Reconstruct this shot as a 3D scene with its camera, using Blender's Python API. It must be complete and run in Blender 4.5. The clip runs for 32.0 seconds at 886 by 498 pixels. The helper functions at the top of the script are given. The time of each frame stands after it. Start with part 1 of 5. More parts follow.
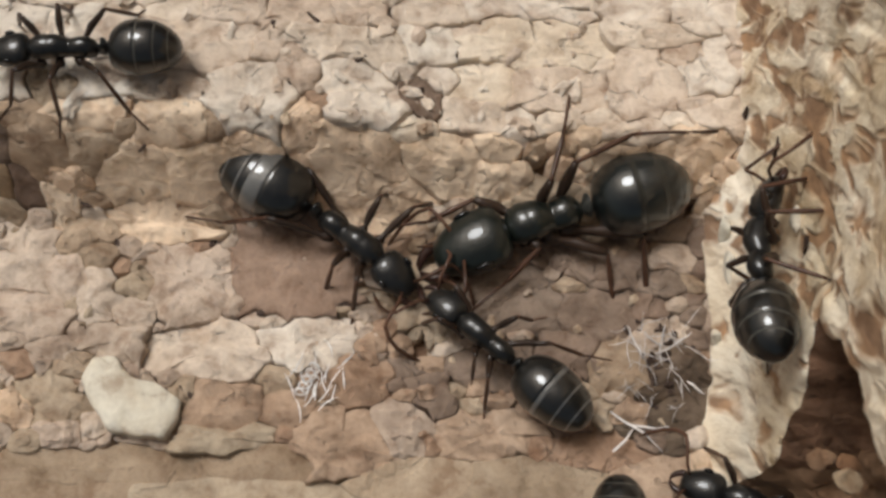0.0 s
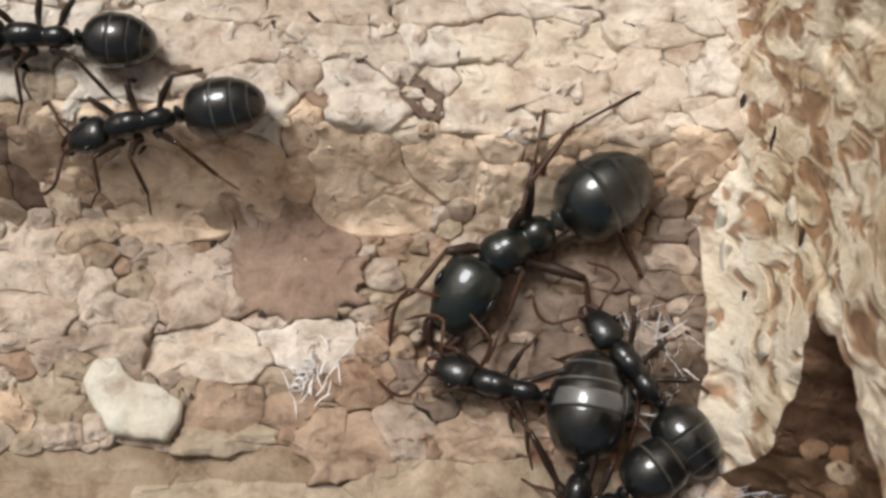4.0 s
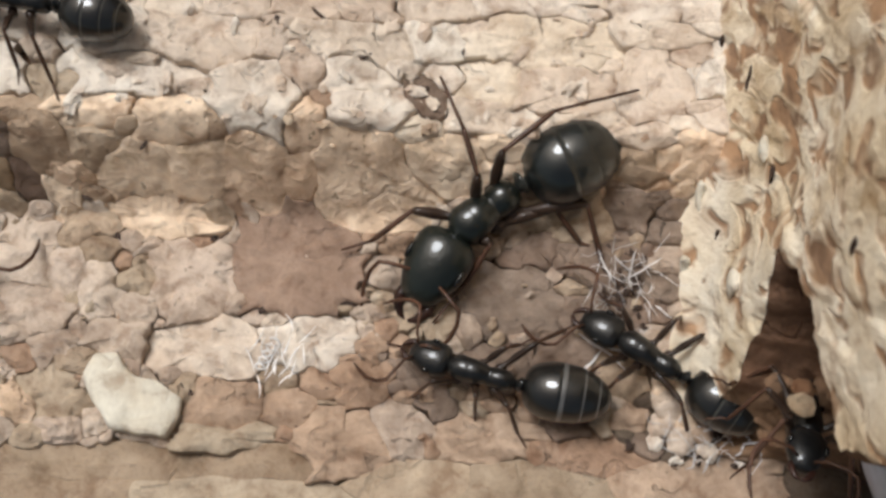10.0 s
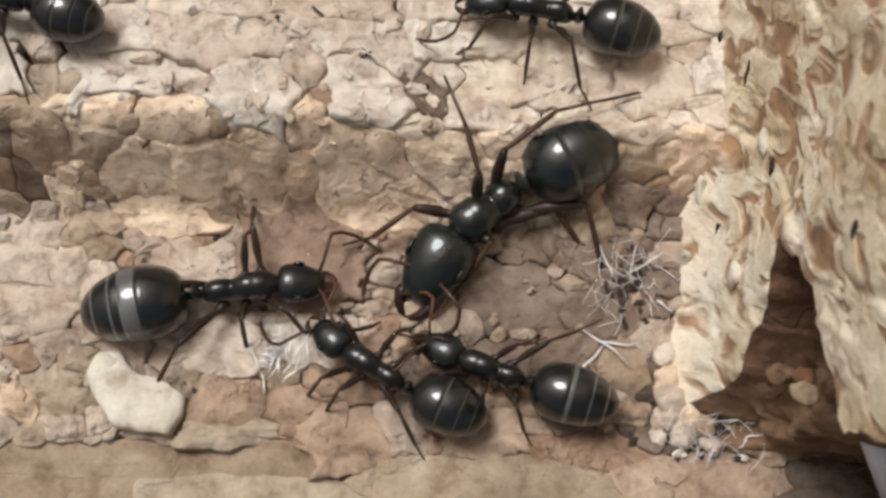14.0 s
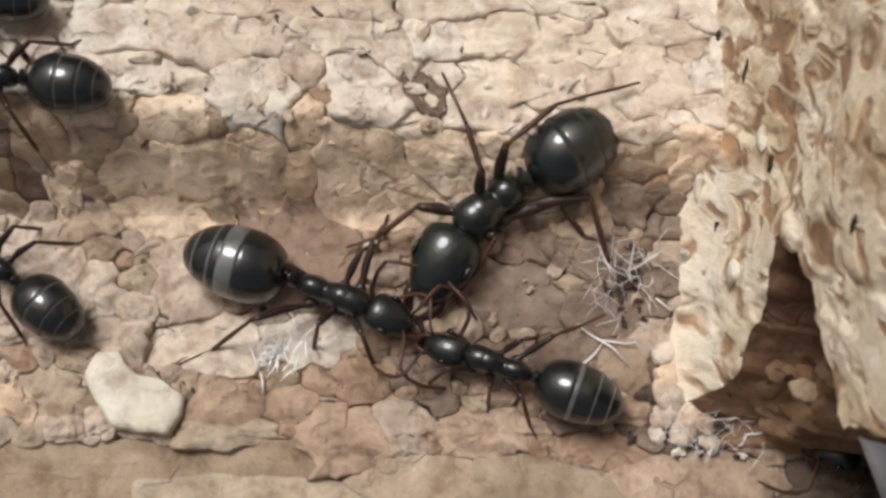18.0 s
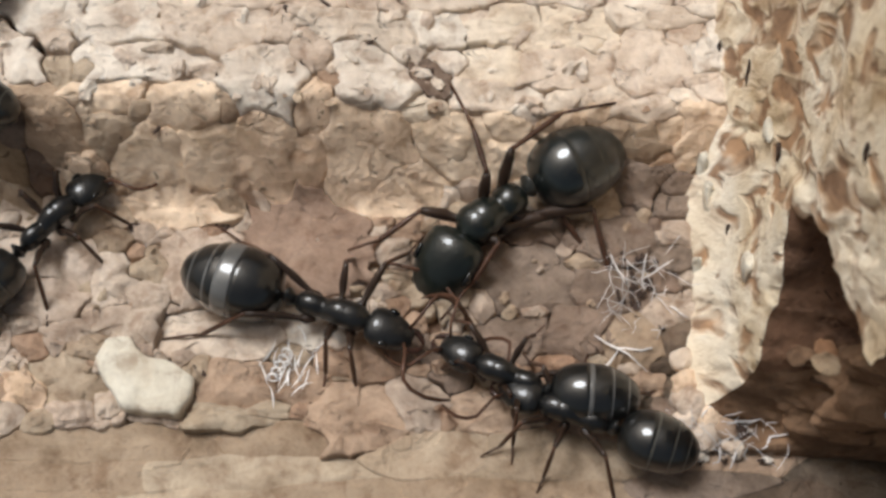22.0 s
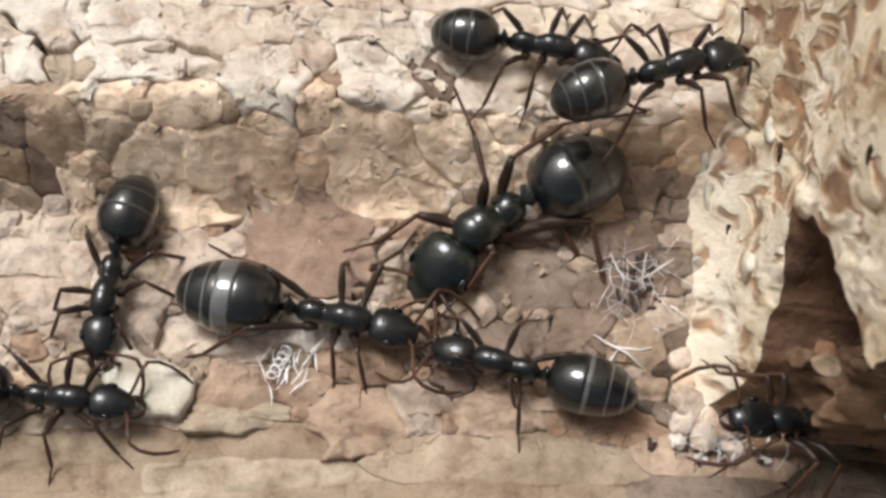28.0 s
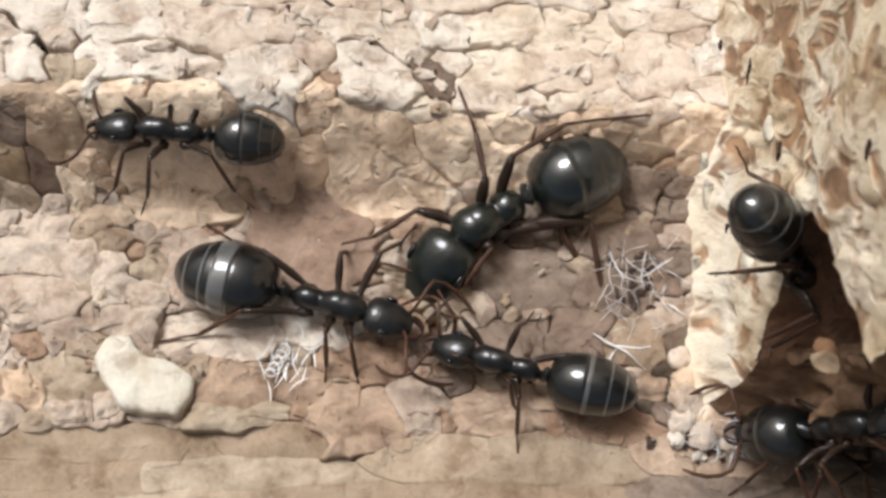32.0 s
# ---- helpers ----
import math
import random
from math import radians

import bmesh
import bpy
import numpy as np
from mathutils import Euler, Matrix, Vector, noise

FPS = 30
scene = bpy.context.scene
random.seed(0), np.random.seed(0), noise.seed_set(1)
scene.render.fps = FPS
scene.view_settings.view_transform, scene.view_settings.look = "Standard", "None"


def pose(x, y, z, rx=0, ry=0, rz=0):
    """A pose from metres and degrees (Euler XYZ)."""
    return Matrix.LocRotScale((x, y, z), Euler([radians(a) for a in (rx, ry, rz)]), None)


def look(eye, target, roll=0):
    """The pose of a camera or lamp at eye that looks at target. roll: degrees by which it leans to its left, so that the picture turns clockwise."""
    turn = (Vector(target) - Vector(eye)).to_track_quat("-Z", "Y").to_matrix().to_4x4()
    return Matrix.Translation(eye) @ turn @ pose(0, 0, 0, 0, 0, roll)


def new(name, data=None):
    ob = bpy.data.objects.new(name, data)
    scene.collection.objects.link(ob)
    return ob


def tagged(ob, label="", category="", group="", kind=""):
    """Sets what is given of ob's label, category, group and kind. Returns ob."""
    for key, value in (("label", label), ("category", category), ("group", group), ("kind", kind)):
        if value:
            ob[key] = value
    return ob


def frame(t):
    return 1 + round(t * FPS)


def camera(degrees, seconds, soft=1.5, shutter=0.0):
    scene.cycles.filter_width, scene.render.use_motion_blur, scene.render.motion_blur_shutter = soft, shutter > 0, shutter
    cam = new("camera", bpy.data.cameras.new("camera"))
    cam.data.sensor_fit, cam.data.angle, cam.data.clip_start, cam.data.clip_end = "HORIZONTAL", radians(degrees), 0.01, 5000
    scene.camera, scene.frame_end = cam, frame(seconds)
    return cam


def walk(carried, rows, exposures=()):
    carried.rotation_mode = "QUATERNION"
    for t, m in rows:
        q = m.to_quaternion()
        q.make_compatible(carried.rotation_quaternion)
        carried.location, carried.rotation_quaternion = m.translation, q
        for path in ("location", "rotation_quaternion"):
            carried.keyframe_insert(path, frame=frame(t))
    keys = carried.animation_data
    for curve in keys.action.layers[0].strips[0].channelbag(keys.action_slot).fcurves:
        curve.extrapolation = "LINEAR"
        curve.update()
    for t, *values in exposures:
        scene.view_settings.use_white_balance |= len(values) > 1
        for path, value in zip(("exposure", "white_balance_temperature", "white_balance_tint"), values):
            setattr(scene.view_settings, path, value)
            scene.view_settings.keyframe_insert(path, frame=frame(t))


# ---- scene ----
MM = 0.001
cam = camera(40, 32.0, soft=3.1)
walk(cam, [(t, pose(x * MM, y * MM, z * MM, a, b, c)) for t, x, y, z, a, b, c in (
    (0.0, 0.29, -15.21, 32.11, 20.51, 0.11, -0.24),
    (0.5, 0.30, -14.97, 32.21, 20.14, 0.07, -0.21),
    (1.0, 0.31, -14.74, 32.28, 19.83, 0.07, -0.14),
    (1.5, 0.30, -14.76, 32.28, 19.88, 0.08, -0.16),
    (2.0, 0.29, -14.46, 32.38, 19.40, 0.03, -0.07),
    (2.5, 0.25, -14.47, 32.38, 19.39, 0.01, -0.08),
    (3.0, 0.18, -14.08, 32.48, 18.78, -0.08, -0.02),
    (3.5, 0.11, -14.37, 32.43, 19.13, -0.11, -0.38),
    (5.5, 0.29, -12.09, 32.87, 14.71, 0.08, 0.42),
    (6.0, 0.28, -13.04, 32.76, 16.14, 0.18, 0.14),
    (6.5, 0.23, -13.48, 32.65, 16.80, 0.20, -0.13),
    (7.0, 0.08, -13.11, 32.73, 16.56, -0.22, 0.53),
    (7.5, 0.07, -12.95, 32.81, 16.33, -0.28, 0.63),
    (8.0, 0.14, -13.33, 32.71, 16.97, -0.20, 0.40),
    (8.5, 0.24, -13.09, 32.73, 16.68, -0.21, 0.71),
    (9.0, 0.29, -12.91, 32.69, 16.56, -0.15, 0.86),
    (9.5, 0.27, -13.12, 32.67, 16.83, -0.12, 0.71),
    (10.0, 0.27, -13.02, 32.68, 16.71, -0.11, 0.76),
    (10.5, 0.26, -13.20, 32.65, 16.98, -0.08, 0.66),
    (11.0, 0.24, -13.18, 32.71, 16.93, -0.12, 0.64),
    (11.5, 0.25, -13.29, 32.69, 17.09, -0.11, 0.59),
    (12.0, 0.21, -13.29, 32.72, 17.03, -0.08, 0.53),
    (12.5, 0.22, -13.48, 32.65, 17.35, -0.03, 0.43),
    (13.0, 0.28, -13.59, 32.56, 17.60, -0.05, 0.55),
    (13.5, 0.14, -13.63, 32.71, 17.50, -0.11, 0.15),
    (14.0, 0.17, -13.60, 32.68, 17.49, -0.09, 0.27),
    (14.5, 0.14, -13.55, 32.72, 17.38, -0.11, 0.23),
    (16.5, 0.18, -13.74, 32.56, 17.81, -0.13, 0.23),
    (17.0, 0.13, -13.80, 32.64, 17.80, -0.14, 0.05),
    (17.5, 0.14, -13.73, 32.62, 17.74, -0.18, 0.20),
    (18.0, 0.12, -13.74, 32.61, 17.74, -0.19, 0.17),
    (18.5, 0.12, -13.75, 32.63, 17.73, -0.17, 0.18),
    (19.0, 0.11, -13.78, 32.63, 17.76, -0.18, 0.16),
    (19.5, 0.11, -14.13, 32.53, 18.32, -0.16, 0.05),
    (20.0, -0.05, -15.28, 32.21, 19.89, -0.06, -0.33),
    (20.5, -0.10, -15.75, 32.03, 20.54, 0.03, -0.54),
    (20.8, 0.05, -17.19, 31.48, 23.53, 0.28, -0.64),
    (21.0, 0.05, -17.19, 31.48, 23.53, 0.28, -0.64),
    (21.5, 0.08, -17.06, 31.46, 23.40, 0.25, -0.51),
    (22.0, -0.02, -18.35, 30.97, 25.13, 0.60, -1.06),
    (22.5, -0.01, -18.26, 31.03, 24.95, 0.51, -1.05),
    (23.0, -0.03, -17.91, 31.14, 24.44, 0.44, -0.80),
    (23.5, -0.01, -17.99, 31.13, 24.62, 0.39, -0.86),
    (24.0, -0.02, -18.00, 31.11, 24.66, 0.37, -0.83),
    (24.5, -0.01, -17.99, 31.10, 24.69, 0.37, -0.83),
    (25.0, -0.04, -18.02, 31.05, 24.72, 0.42, -0.91),
    (25.5, -0.05, -18.13, 30.90, 24.95, 0.34, -0.73),
    (27.5, -0.11, -18.11, 30.93, 24.90, 0.38, -0.71),
    (28.0, -0.13, -18.10, 30.94, 24.88, 0.36, -0.78),
    (28.5, -0.15, -18.11, 30.93, 24.86, 0.31, -0.66),
    (29.0, -0.17, -18.18, 30.88, 25.01, 0.33, -0.78),
    (29.5, -0.22, -17.84, 31.09, 24.38, 0.30, -0.72),
    (30.0, -0.20, -17.80, 31.12, 24.36, 0.25, -0.69),
    (30.5, -0.15, -18.08, 31.00, 24.91, 0.18, -0.75),
    (31.0, -0.06, -18.22, 30.83, 25.24, 0.31, -0.75),
    (31.5, -0.09, -18.35, 30.79, 25.42, 0.34, -0.78),
    (32.0, -0.16, -18.32, 30.85, 25.26, 0.25, -0.69),
)], exposures=((0.0, -0.66, 5790, 9), (1.0, -0.41, 5640, 9), (18.0, -0.42, 5620, 9), (24.0, -0.35, 5600, 9), (28.0, -0.12, 5540, 9), (32.0, -0.12, 5510, 9)))
cam.data.dof.use_dof, cam.data.dof.focus_distance, cam.data.dof.aperture_fstop = True, 0.0325, 250

# ---- light: a bright window behind the chamber, seen from above ----
SUN_FROM = Vector((-0.31, 0.30, 0.90)).normalized()
world = bpy.data.worlds.new("daylight")
scene.world = world
world.use_nodes = True
sky = world.node_tree.nodes.new("ShaderNodeTexSky")
sky.sky_type, sky.sun_disc = "NISHITA", False
sky.sun_elevation = math.asin(SUN_FROM.z)
sky.dust_density, sky.ozone_density, sky.air_density = 6.0, 0.2, 0.8
sky.sun_rotation = math.atan2(SUN_FROM.x, SUN_FROM.y)
back = world.node_tree.nodes["Background"]
back.inputs[1].default_value = 0.135
tint = world.node_tree.nodes.new("ShaderNodeMix")
tint.data_type, tint.blend_type = "RGBA", "MULTIPLY"
tint.inputs[0].default_value, tint.inputs[7].default_value = 1.0, (1.0, 0.85, 0.60, 1)
world.node_tree.links.new(sky.outputs[0], tint.inputs[6])
world.node_tree.links.new(tint.outputs[2], back.inputs[0])
sun = new("sun", bpy.data.lights.new("sun", "SUN"))
sun.data.energy, sun.data.angle, sun.data.color = 3.6, radians(24), (1.0, 0.98, 0.92)
sun.matrix_world = look(SUN_FROM, (0, 0, 0))


# ---- materials ----
def nodes_of(name):
    m = bpy.data.materials.new(name)
    m.use_nodes = True
    t = m.node_tree
    return m, t.nodes, t.links, t.nodes["Principled BSDF"]


def ramp(n, stops):
    r = n.new("ShaderNodeValToRGB")
    e = r.color_ramp.elements
    e[0].position, e[0].color = stops[0][0], (*stops[0][1], 1)
    e[1].position, e[1].color = stops[-1][0], (*stops[-1][1], 1)
    for p, c in stops[1:-1]:
        e.new(p).color = (*c, 1)
    return r


def tex_noise(n, l, co, scale, detail=6.0, rough=0.6, distortion=0.0):
    x = n.new("ShaderNodeTexNoise")
    x.inputs["Scale"].default_value, x.inputs["Detail"].default_value = scale, detail
    x.inputs["Roughness"].default_value, x.inputs["Distortion"].default_value = rough, distortion
    l.new(co, x.inputs["Vector"])
    return x


def mix(n, l, fac, a, b, mode="MIX"):
    x = n.new("ShaderNodeMix")
    x.data_type, x.blend_type = "RGBA", mode
    for value, socket in ((fac, x.inputs[0]), (a, x.inputs[6]), (b, x.inputs[7])):
        if isinstance(value, (int, float)):
            socket.default_value = value
        elif isinstance(value, tuple):
            socket.default_value = (*value, 1)
        else:
            l.new(value, socket)
    return x.outputs[2]


def cork(name, light, mid, dark, vary=0.5, spot=0.66, scale=1.0, grit=0.38, relief=0.00026, crack=0.22):
    """Pressed cork: a mottled body, darker lenticels, cracks and grain, with a chunky relief."""
    m, n, l, b = nodes_of(name)
    info = n.new("ShaderNodeObjectInfo")
    world_co = n.new("ShaderNodeNewGeometry").outputs["Position"]
    shift = n.new("ShaderNodeVectorMath")
    shift.operation = "MULTIPLY_ADD"
    l.new(info.outputs["Random"], shift.inputs[0])
    shift.inputs[1].default_value = (0.07, 0.11, 0.05)
    l.new(world_co, shift.inputs[2])
    co = shift.outputs[0]
    big = tex_noise(n, l, world_co, 620 * scale, 4, 0.6, 0.6)
    blotch = tex_noise(n, l, world_co, 1700 * scale, 5, 0.6, 0.35)
    small = tex_noise(n, l, world_co, 7000, 6, 0.72, 0.3)
    spots = tex_noise(n, l, co, 1900 * scale, 4, 0.55, 1.0)
    body = ramp(n, [(0.32, dark), (0.47, mid), (0.64, light)])
    l.new(big.outputs[0], body.inputs[0])
    patch = ramp(n, [(0.33, (0.66, 0.58, 0.52)), (0.46, (0.96, 0.95, 0.93)), (0.66, (1.14, 1.14, 1.12))])
    l.new(blotch.outputs[0], patch.inputs[0])
    c = mix(n, l, 0.85, body.outputs[0], patch.outputs[0], "MULTIPLY")
    grain = ramp(n, [(0.32, (0.55, 0.48, 0.42)), (0.52, (1, 1, 1))])
    l.new(small.outputs[0], grain.inputs[0])
    c = mix(n, l, grit, c, grain.outputs[0], "MULTIPLY")
    pick = ramp(n, [(spot, (0, 0, 0)), (spot + 0.05, (1, 1, 1))])
    l.new(spots.outputs[0], pick.inputs[0])
    c = mix(n, l, pick.outputs[0], c, tuple(0.6 * v for v in dark))
    # broken cracks between the grains
    warp = mix(n, l, 0.0007, world_co, blotch.outputs[1], "ADD")
    cells = n.new("ShaderNodeTexVoronoi")
    cells.feature = "DISTANCE_TO_EDGE"
    cells.inputs["Scale"].default_value = 760 * scale
    l.new(warp, cells.inputs["Vector"])
    line = ramp(n, [(0.02, (1, 1, 1)), (0.065, (0, 0, 0))])
    l.new(cells.outputs[0], line.inputs[0])
    breaks = tex_noise(n, l, world_co, 900 * scale, 3, 0.5)
    keep = ramp(n, [(0.55, (0, 0, 0)), (0.61, (1, 1, 1))])
    l.new(breaks.outputs[0], keep.inputs[0])
    split = mix(n, l, 1.0, line.outputs[0], keep.outputs[0], "MULTIPLY")
    strength = mix(n, l, 1.0, split, (crack, crack, crack), "MULTIPLY")
    c = mix(n, l, strength, c, tuple(0.35 * v for v in dark))
    hue = n.new("ShaderNodeHueSaturation")
    for socket, lo, hi in ((0, 0.495, 0.504), (1, 0.94, 1.10), (2, 1 - 0.32 * vary, 1 + 0.22 * vary)):
        span = n.new("ShaderNodeMapRange")
        l.new(info.outputs["Random"], span.inputs[0])
        span.inputs[3].default_value, span.inputs[4].default_value = (lo, hi) if socket != 1 else (hi, lo)
        l.new(span.outputs[0], hue.inputs[socket])
    l.new(c, hue.inputs[4])
    l.new(hue.outputs[0], b.inputs["Base Color"])
    b.inputs["Roughness"].default_value, b.inputs["Specular IOR Level"].default_value = 0.75, 0.2
    rise = mix(n, l, 0.25, blotch.outputs[0], small.outputs[0])
    rise = mix(n, l, split, rise, (0.2, 0.2, 0.2))
    bump = n.new("ShaderNodeBump")
    bump.inputs["Strength"].default_value, bump.inputs["Distance"].default_value = 0.9, relief
    l.new(rise, bump.inputs["Height"])
    l.new(bump.outputs[0], b.inputs["Normal"])
    return m


def cut_cork():
    """The sawn face of a cork block: cream body, tan clouds, slanting brown pores that crowd in one rusty patch, a smooth pale strip at the foot."""
    m, n, l, b = nodes_of("cork_cut_face")
    co = n.new("ShaderNodeTexCoord").outputs["UV"]
    turned = n.new("ShaderNodeMapping")
    turned.inputs["Location"].default_value, turned.inputs["Rotation"].default_value = (1.7, 4.3, 2.6), (0.6, 0.5, 0.35)
    l.new(co, turned.inputs["Vector"])
    skew = turned.outputs[0]
    cloud = tex_noise(n, l, skew, 0.20, 5, 0.62, 0.4)
    blotch = tex_noise(n, l, skew, 0.62, 4, 0.6, 0.5)
    pores = tex_noise(n, l, skew, 0.78, 2, 0.5, 0.7)
    fine = tex_noise(n, l, skew, 3.2, 5, 0.65, 0.2)
    body = ramp(n, [(0.34, (0.57, 0.45, 0.29)), (0.47, (0.72, 0.615, 0.45)), (0.60, (0.82, 0.74, 0.60))])
    l.new(cloud.outputs[0], body.inputs[0])
    tone = ramp(n, [(0.34, (0.66, 0.55, 0.43)), (0.45, (0.95, 0.93, 0.90)), (0.66, (1.10, 1.11, 1.12))])
    l.new(blotch.outputs[0], tone.inputs[0])
    c = mix(n, l, 0.9, body.outputs[0], tone.outputs[0], "MULTIPLY")
    grain = ramp(n, [(0.30, (0.72, 0.64, 0.55)), (0.52, (1, 1, 1))])
    l.new(fine.outputs[0], grain.inputs[0])
    c = mix(n, l, 0.6, c, grain.outputs[0], "MULTIPLY")
    axes = n.new("ShaderNodeSeparateXYZ")
    l.new(co, axes.inputs[0])
    strip = ramp(n, [(0.0, (0.3, 0.3, 0.3)), (0.16, (0.5, 0.5, 0.5)), (0.27, (0, 0, 0))])
    span = n.new("ShaderNodeMath")
    span.operation = "MULTIPLY"
    span.inputs[1].default_value = 0.1
    l.new(axes.outputs[0], span.inputs[0])
    l.new(span.outputs[0], strip.inputs[0])
    c = mix(n, l, strip.outputs[0], c, mix(n, l, 0.5, (0.82, 0.765, 0.665), grain.outputs[0], "MULTIPLY"))
    away = n.new("ShaderNodeVectorMath")
    away.operation = "DISTANCE"
    l.new(co, away.inputs[0])
    away.inputs[1].default_value = (4.0, 3.4, 0)
    near = n.new("ShaderNodeMapRange")
    l.new(away.outputs["Value"], near.inputs[0])
    near.inputs[1].default_value, near.inputs[2].default_value = 0.8, 9.0
    near.inputs[3].default_value, near.inputs[4].default_value = 0.095, 0.02
    more = n.new("ShaderNodeMath")
    l.new(pores.outputs[0], more.inputs[0])
    l.new(near.outputs[0], more.inputs[1])
    pick = ramp(n, [(0.545, (0, 0, 0)), (0.67, (0.9, 0.9, 0.9))])
    l.new(more.outputs[0], pick.inputs[0])
    stain = ramp(n, [(0.40, (0.19, 0.105, 0.058)), (0.58, (0.42, 0.24, 0.12))])
    l.new(blotch.outputs[0], stain.inputs[0])
    c = mix(n, l, pick.outputs[0], c, stain.outputs[0])
    l.new(c, b.inputs["Base Color"])
    b.inputs["Roughness"].default_value, b.inputs["Specular IOR Level"].default_value = 0.7, 0.2
    rise = mix(n, l, 0.3, blotch.outputs[0], fine.outputs[0])
    rise = mix(n, l, pick.outputs[0], rise, (0.15, 0.15, 0.15))
    bump = n.new("ShaderNodeBump")
    bump.inputs["Strength"].default_value, bump.inputs["Distance"].default_value = 0.8, 0.00022
    l.new(rise, bump.inputs["Height"])
    l.new(bump.outputs[0], b.inputs["Normal"])
    return m


def chitin(name, base, rough=0.24, coat=0.5, relief=0.4, gloss=0.2):
    m, n, l, b = nodes_of(name)
    tc = n.new("ShaderNodeTexCoord")
    a = tex_noise(n, l, tc.outputs["Object"], 900, 3, 0.5)
    f = tex_noise(n, l, tc.outputs["Object"], 4500, 5, 0.65)
    c = ramp(n, [(0.3, tuple(0.6 * v for v in base)), (0.7, tuple(1.5 * v for v in base))])
    l.new(a.outputs[0], c.inputs[0])
    l.new(c.outputs[0], b.inputs["Base Color"])
    r = n.new("ShaderNodeMapRange")
    l.new(a.outputs[0], r.inputs[0])
    r.inputs[3].default_value, r.inputs[4].default_value = rough * 0.8, rough * 1.5
    l.new(r.outputs[0], b.inputs["Roughness"])
    b.inputs["Specular IOR Level"].default_value = gloss
    b.inputs["Coat Weight"].default_value, b.inputs["Coat Roughness"].default_value = coat, 0.045
    b.inputs["Coat IOR"].default_value = 1.5
    bump = n.new("ShaderNodeBump")
    bump.inputs["Strength"].default_value, bump.inputs["Distance"].default_value = relief, 0.00009
    dents = tex_noise(n, l, tc.outputs["Object"], 2100, 2, 0.5)
    l.new(mix(n, l, 0.4 if relief > 0.3 else 0.1, f.outputs[0], dents.outputs[0]), bump.inputs["Height"])
    l.new(bump.outputs[0], b.inputs["Normal"])
    return m


TONES = {
    "brown": cork("cork_brown", (0.325, 0.23, 0.172), (0.275, 0.19, 0.14), (0.21, 0.143, 0.103), vary=0.15, spot=0.72, crack=0.12, relief=0.00016),
    "pink": cork("cork_pink", (0.54, 0.445, 0.36), (0.46, 0.37, 0.295), (0.34, 0.26, 0.20)),
    "rose": cork("cork_rose", (0.66, 0.555, 0.46), (0.57, 0.47, 0.38), (0.42, 0.33, 0.255), vary=0.3),
    "pale": cork("cork_pale", (0.72, 0.62, 0.52), (0.65, 0.55, 0.45), (0.51, 0.405, 0.315), vary=0.2, grit=0.25),
    "tan": cork("cork_tan", (0.47, 0.38, 0.285), (0.39, 0.305, 0.22), (0.28, 0.205, 0.14)),
    "cream": cork("cork_cream", (0.77, 0.70, 0.61), (0.70, 0.62, 0.53), (0.54, 0.445, 0.36), vary=0.12, grit=0.2, spot=0.70),
    "gilt": cork("cork_gilt", (0.76, 0.66, 0.54), (0.69, 0.59, 0.47), (0.57, 0.465, 0.355), vary=0.1, grit=0.2, spot=0.72),
    "gold": cork("cork_gold", (0.82, 0.655, 0.49), (0.72, 0.56, 0.41), (0.54, 0.405, 0.28), vary=0.25, grit=0.25),
    "ochre": cork("cork_ochre", (0.54, 0.42, 0.305), (0.455, 0.348, 0.25), (0.32, 0.234, 0.165), vary=0.3),
    "umber": cork("cork_umber", (0.42, 0.325, 0.22), (0.35, 0.265, 0.175), (0.25, 0.18, 0.115), vary=0.2),
    "rust": cork("cork_rust", (0.45, 0.325, 0.235), (0.38, 0.265, 0.185), (0.26, 0.175, 0.12)),
    # dark cork, also used as painted shade beneath the ants and at the slope's left
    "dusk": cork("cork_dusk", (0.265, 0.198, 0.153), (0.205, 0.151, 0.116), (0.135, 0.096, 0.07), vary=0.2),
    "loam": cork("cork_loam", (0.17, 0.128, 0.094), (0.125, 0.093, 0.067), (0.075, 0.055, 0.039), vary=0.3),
    "plank": cork("cork_plank", (0.37, 0.287, 0.205), (0.31, 0.234, 0.162), (0.22, 0.158, 0.104), vary=0.2, spot=0.74, crack=0.06, relief=0.00016),
    "sand": cork("cork_sand", (0.45, 0.363, 0.268), (0.385, 0.303, 0.218), (0.28, 0.21, 0.144), vary=0.15, spot=0.76, crack=0.05, relief=0.00014),
}
STONE = cork("pale_chip", (0.66, 0.62, 0.53), (0.60, 0.555, 0.46), (0.50, 0.43, 0.335), vary=0.0, spot=0.85, crack=0.0, grit=0.15, relief=0.00012)
BED = cork("cork_binder", (0.22, 0.14, 0.09), (0.14, 0.085, 0.055), (0.07, 0.04, 0.025), vary=0.0)
WALL_CORK = cut_cork()
# brown tunnel cork with the hollow's shade mixed in; the sill is its lit tone
SHADED_HOLE_CORK = cork("cork_tunnel_shaded", (0.19, 0.11, 0.068), (0.13, 0.075, 0.046), (0.075, 0.042, 0.026), vary=0.0)
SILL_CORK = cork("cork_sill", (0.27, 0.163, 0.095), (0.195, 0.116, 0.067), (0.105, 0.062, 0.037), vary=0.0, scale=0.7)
SHELL = chitin("black_chitin", (0.007, 0.007, 0.0065), 0.33, 0.95, 0.14, 0.32)
QUEEN_SHELL = chitin("queen_chitin", (0.0065, 0.0085, 0.008), 0.33, 1.0, 0.12, 0.38)
DULL = chitin("dull_chitin", (0.0075, 0.0075, 0.0073), 0.30, 0.5, 0.4, 0.3)
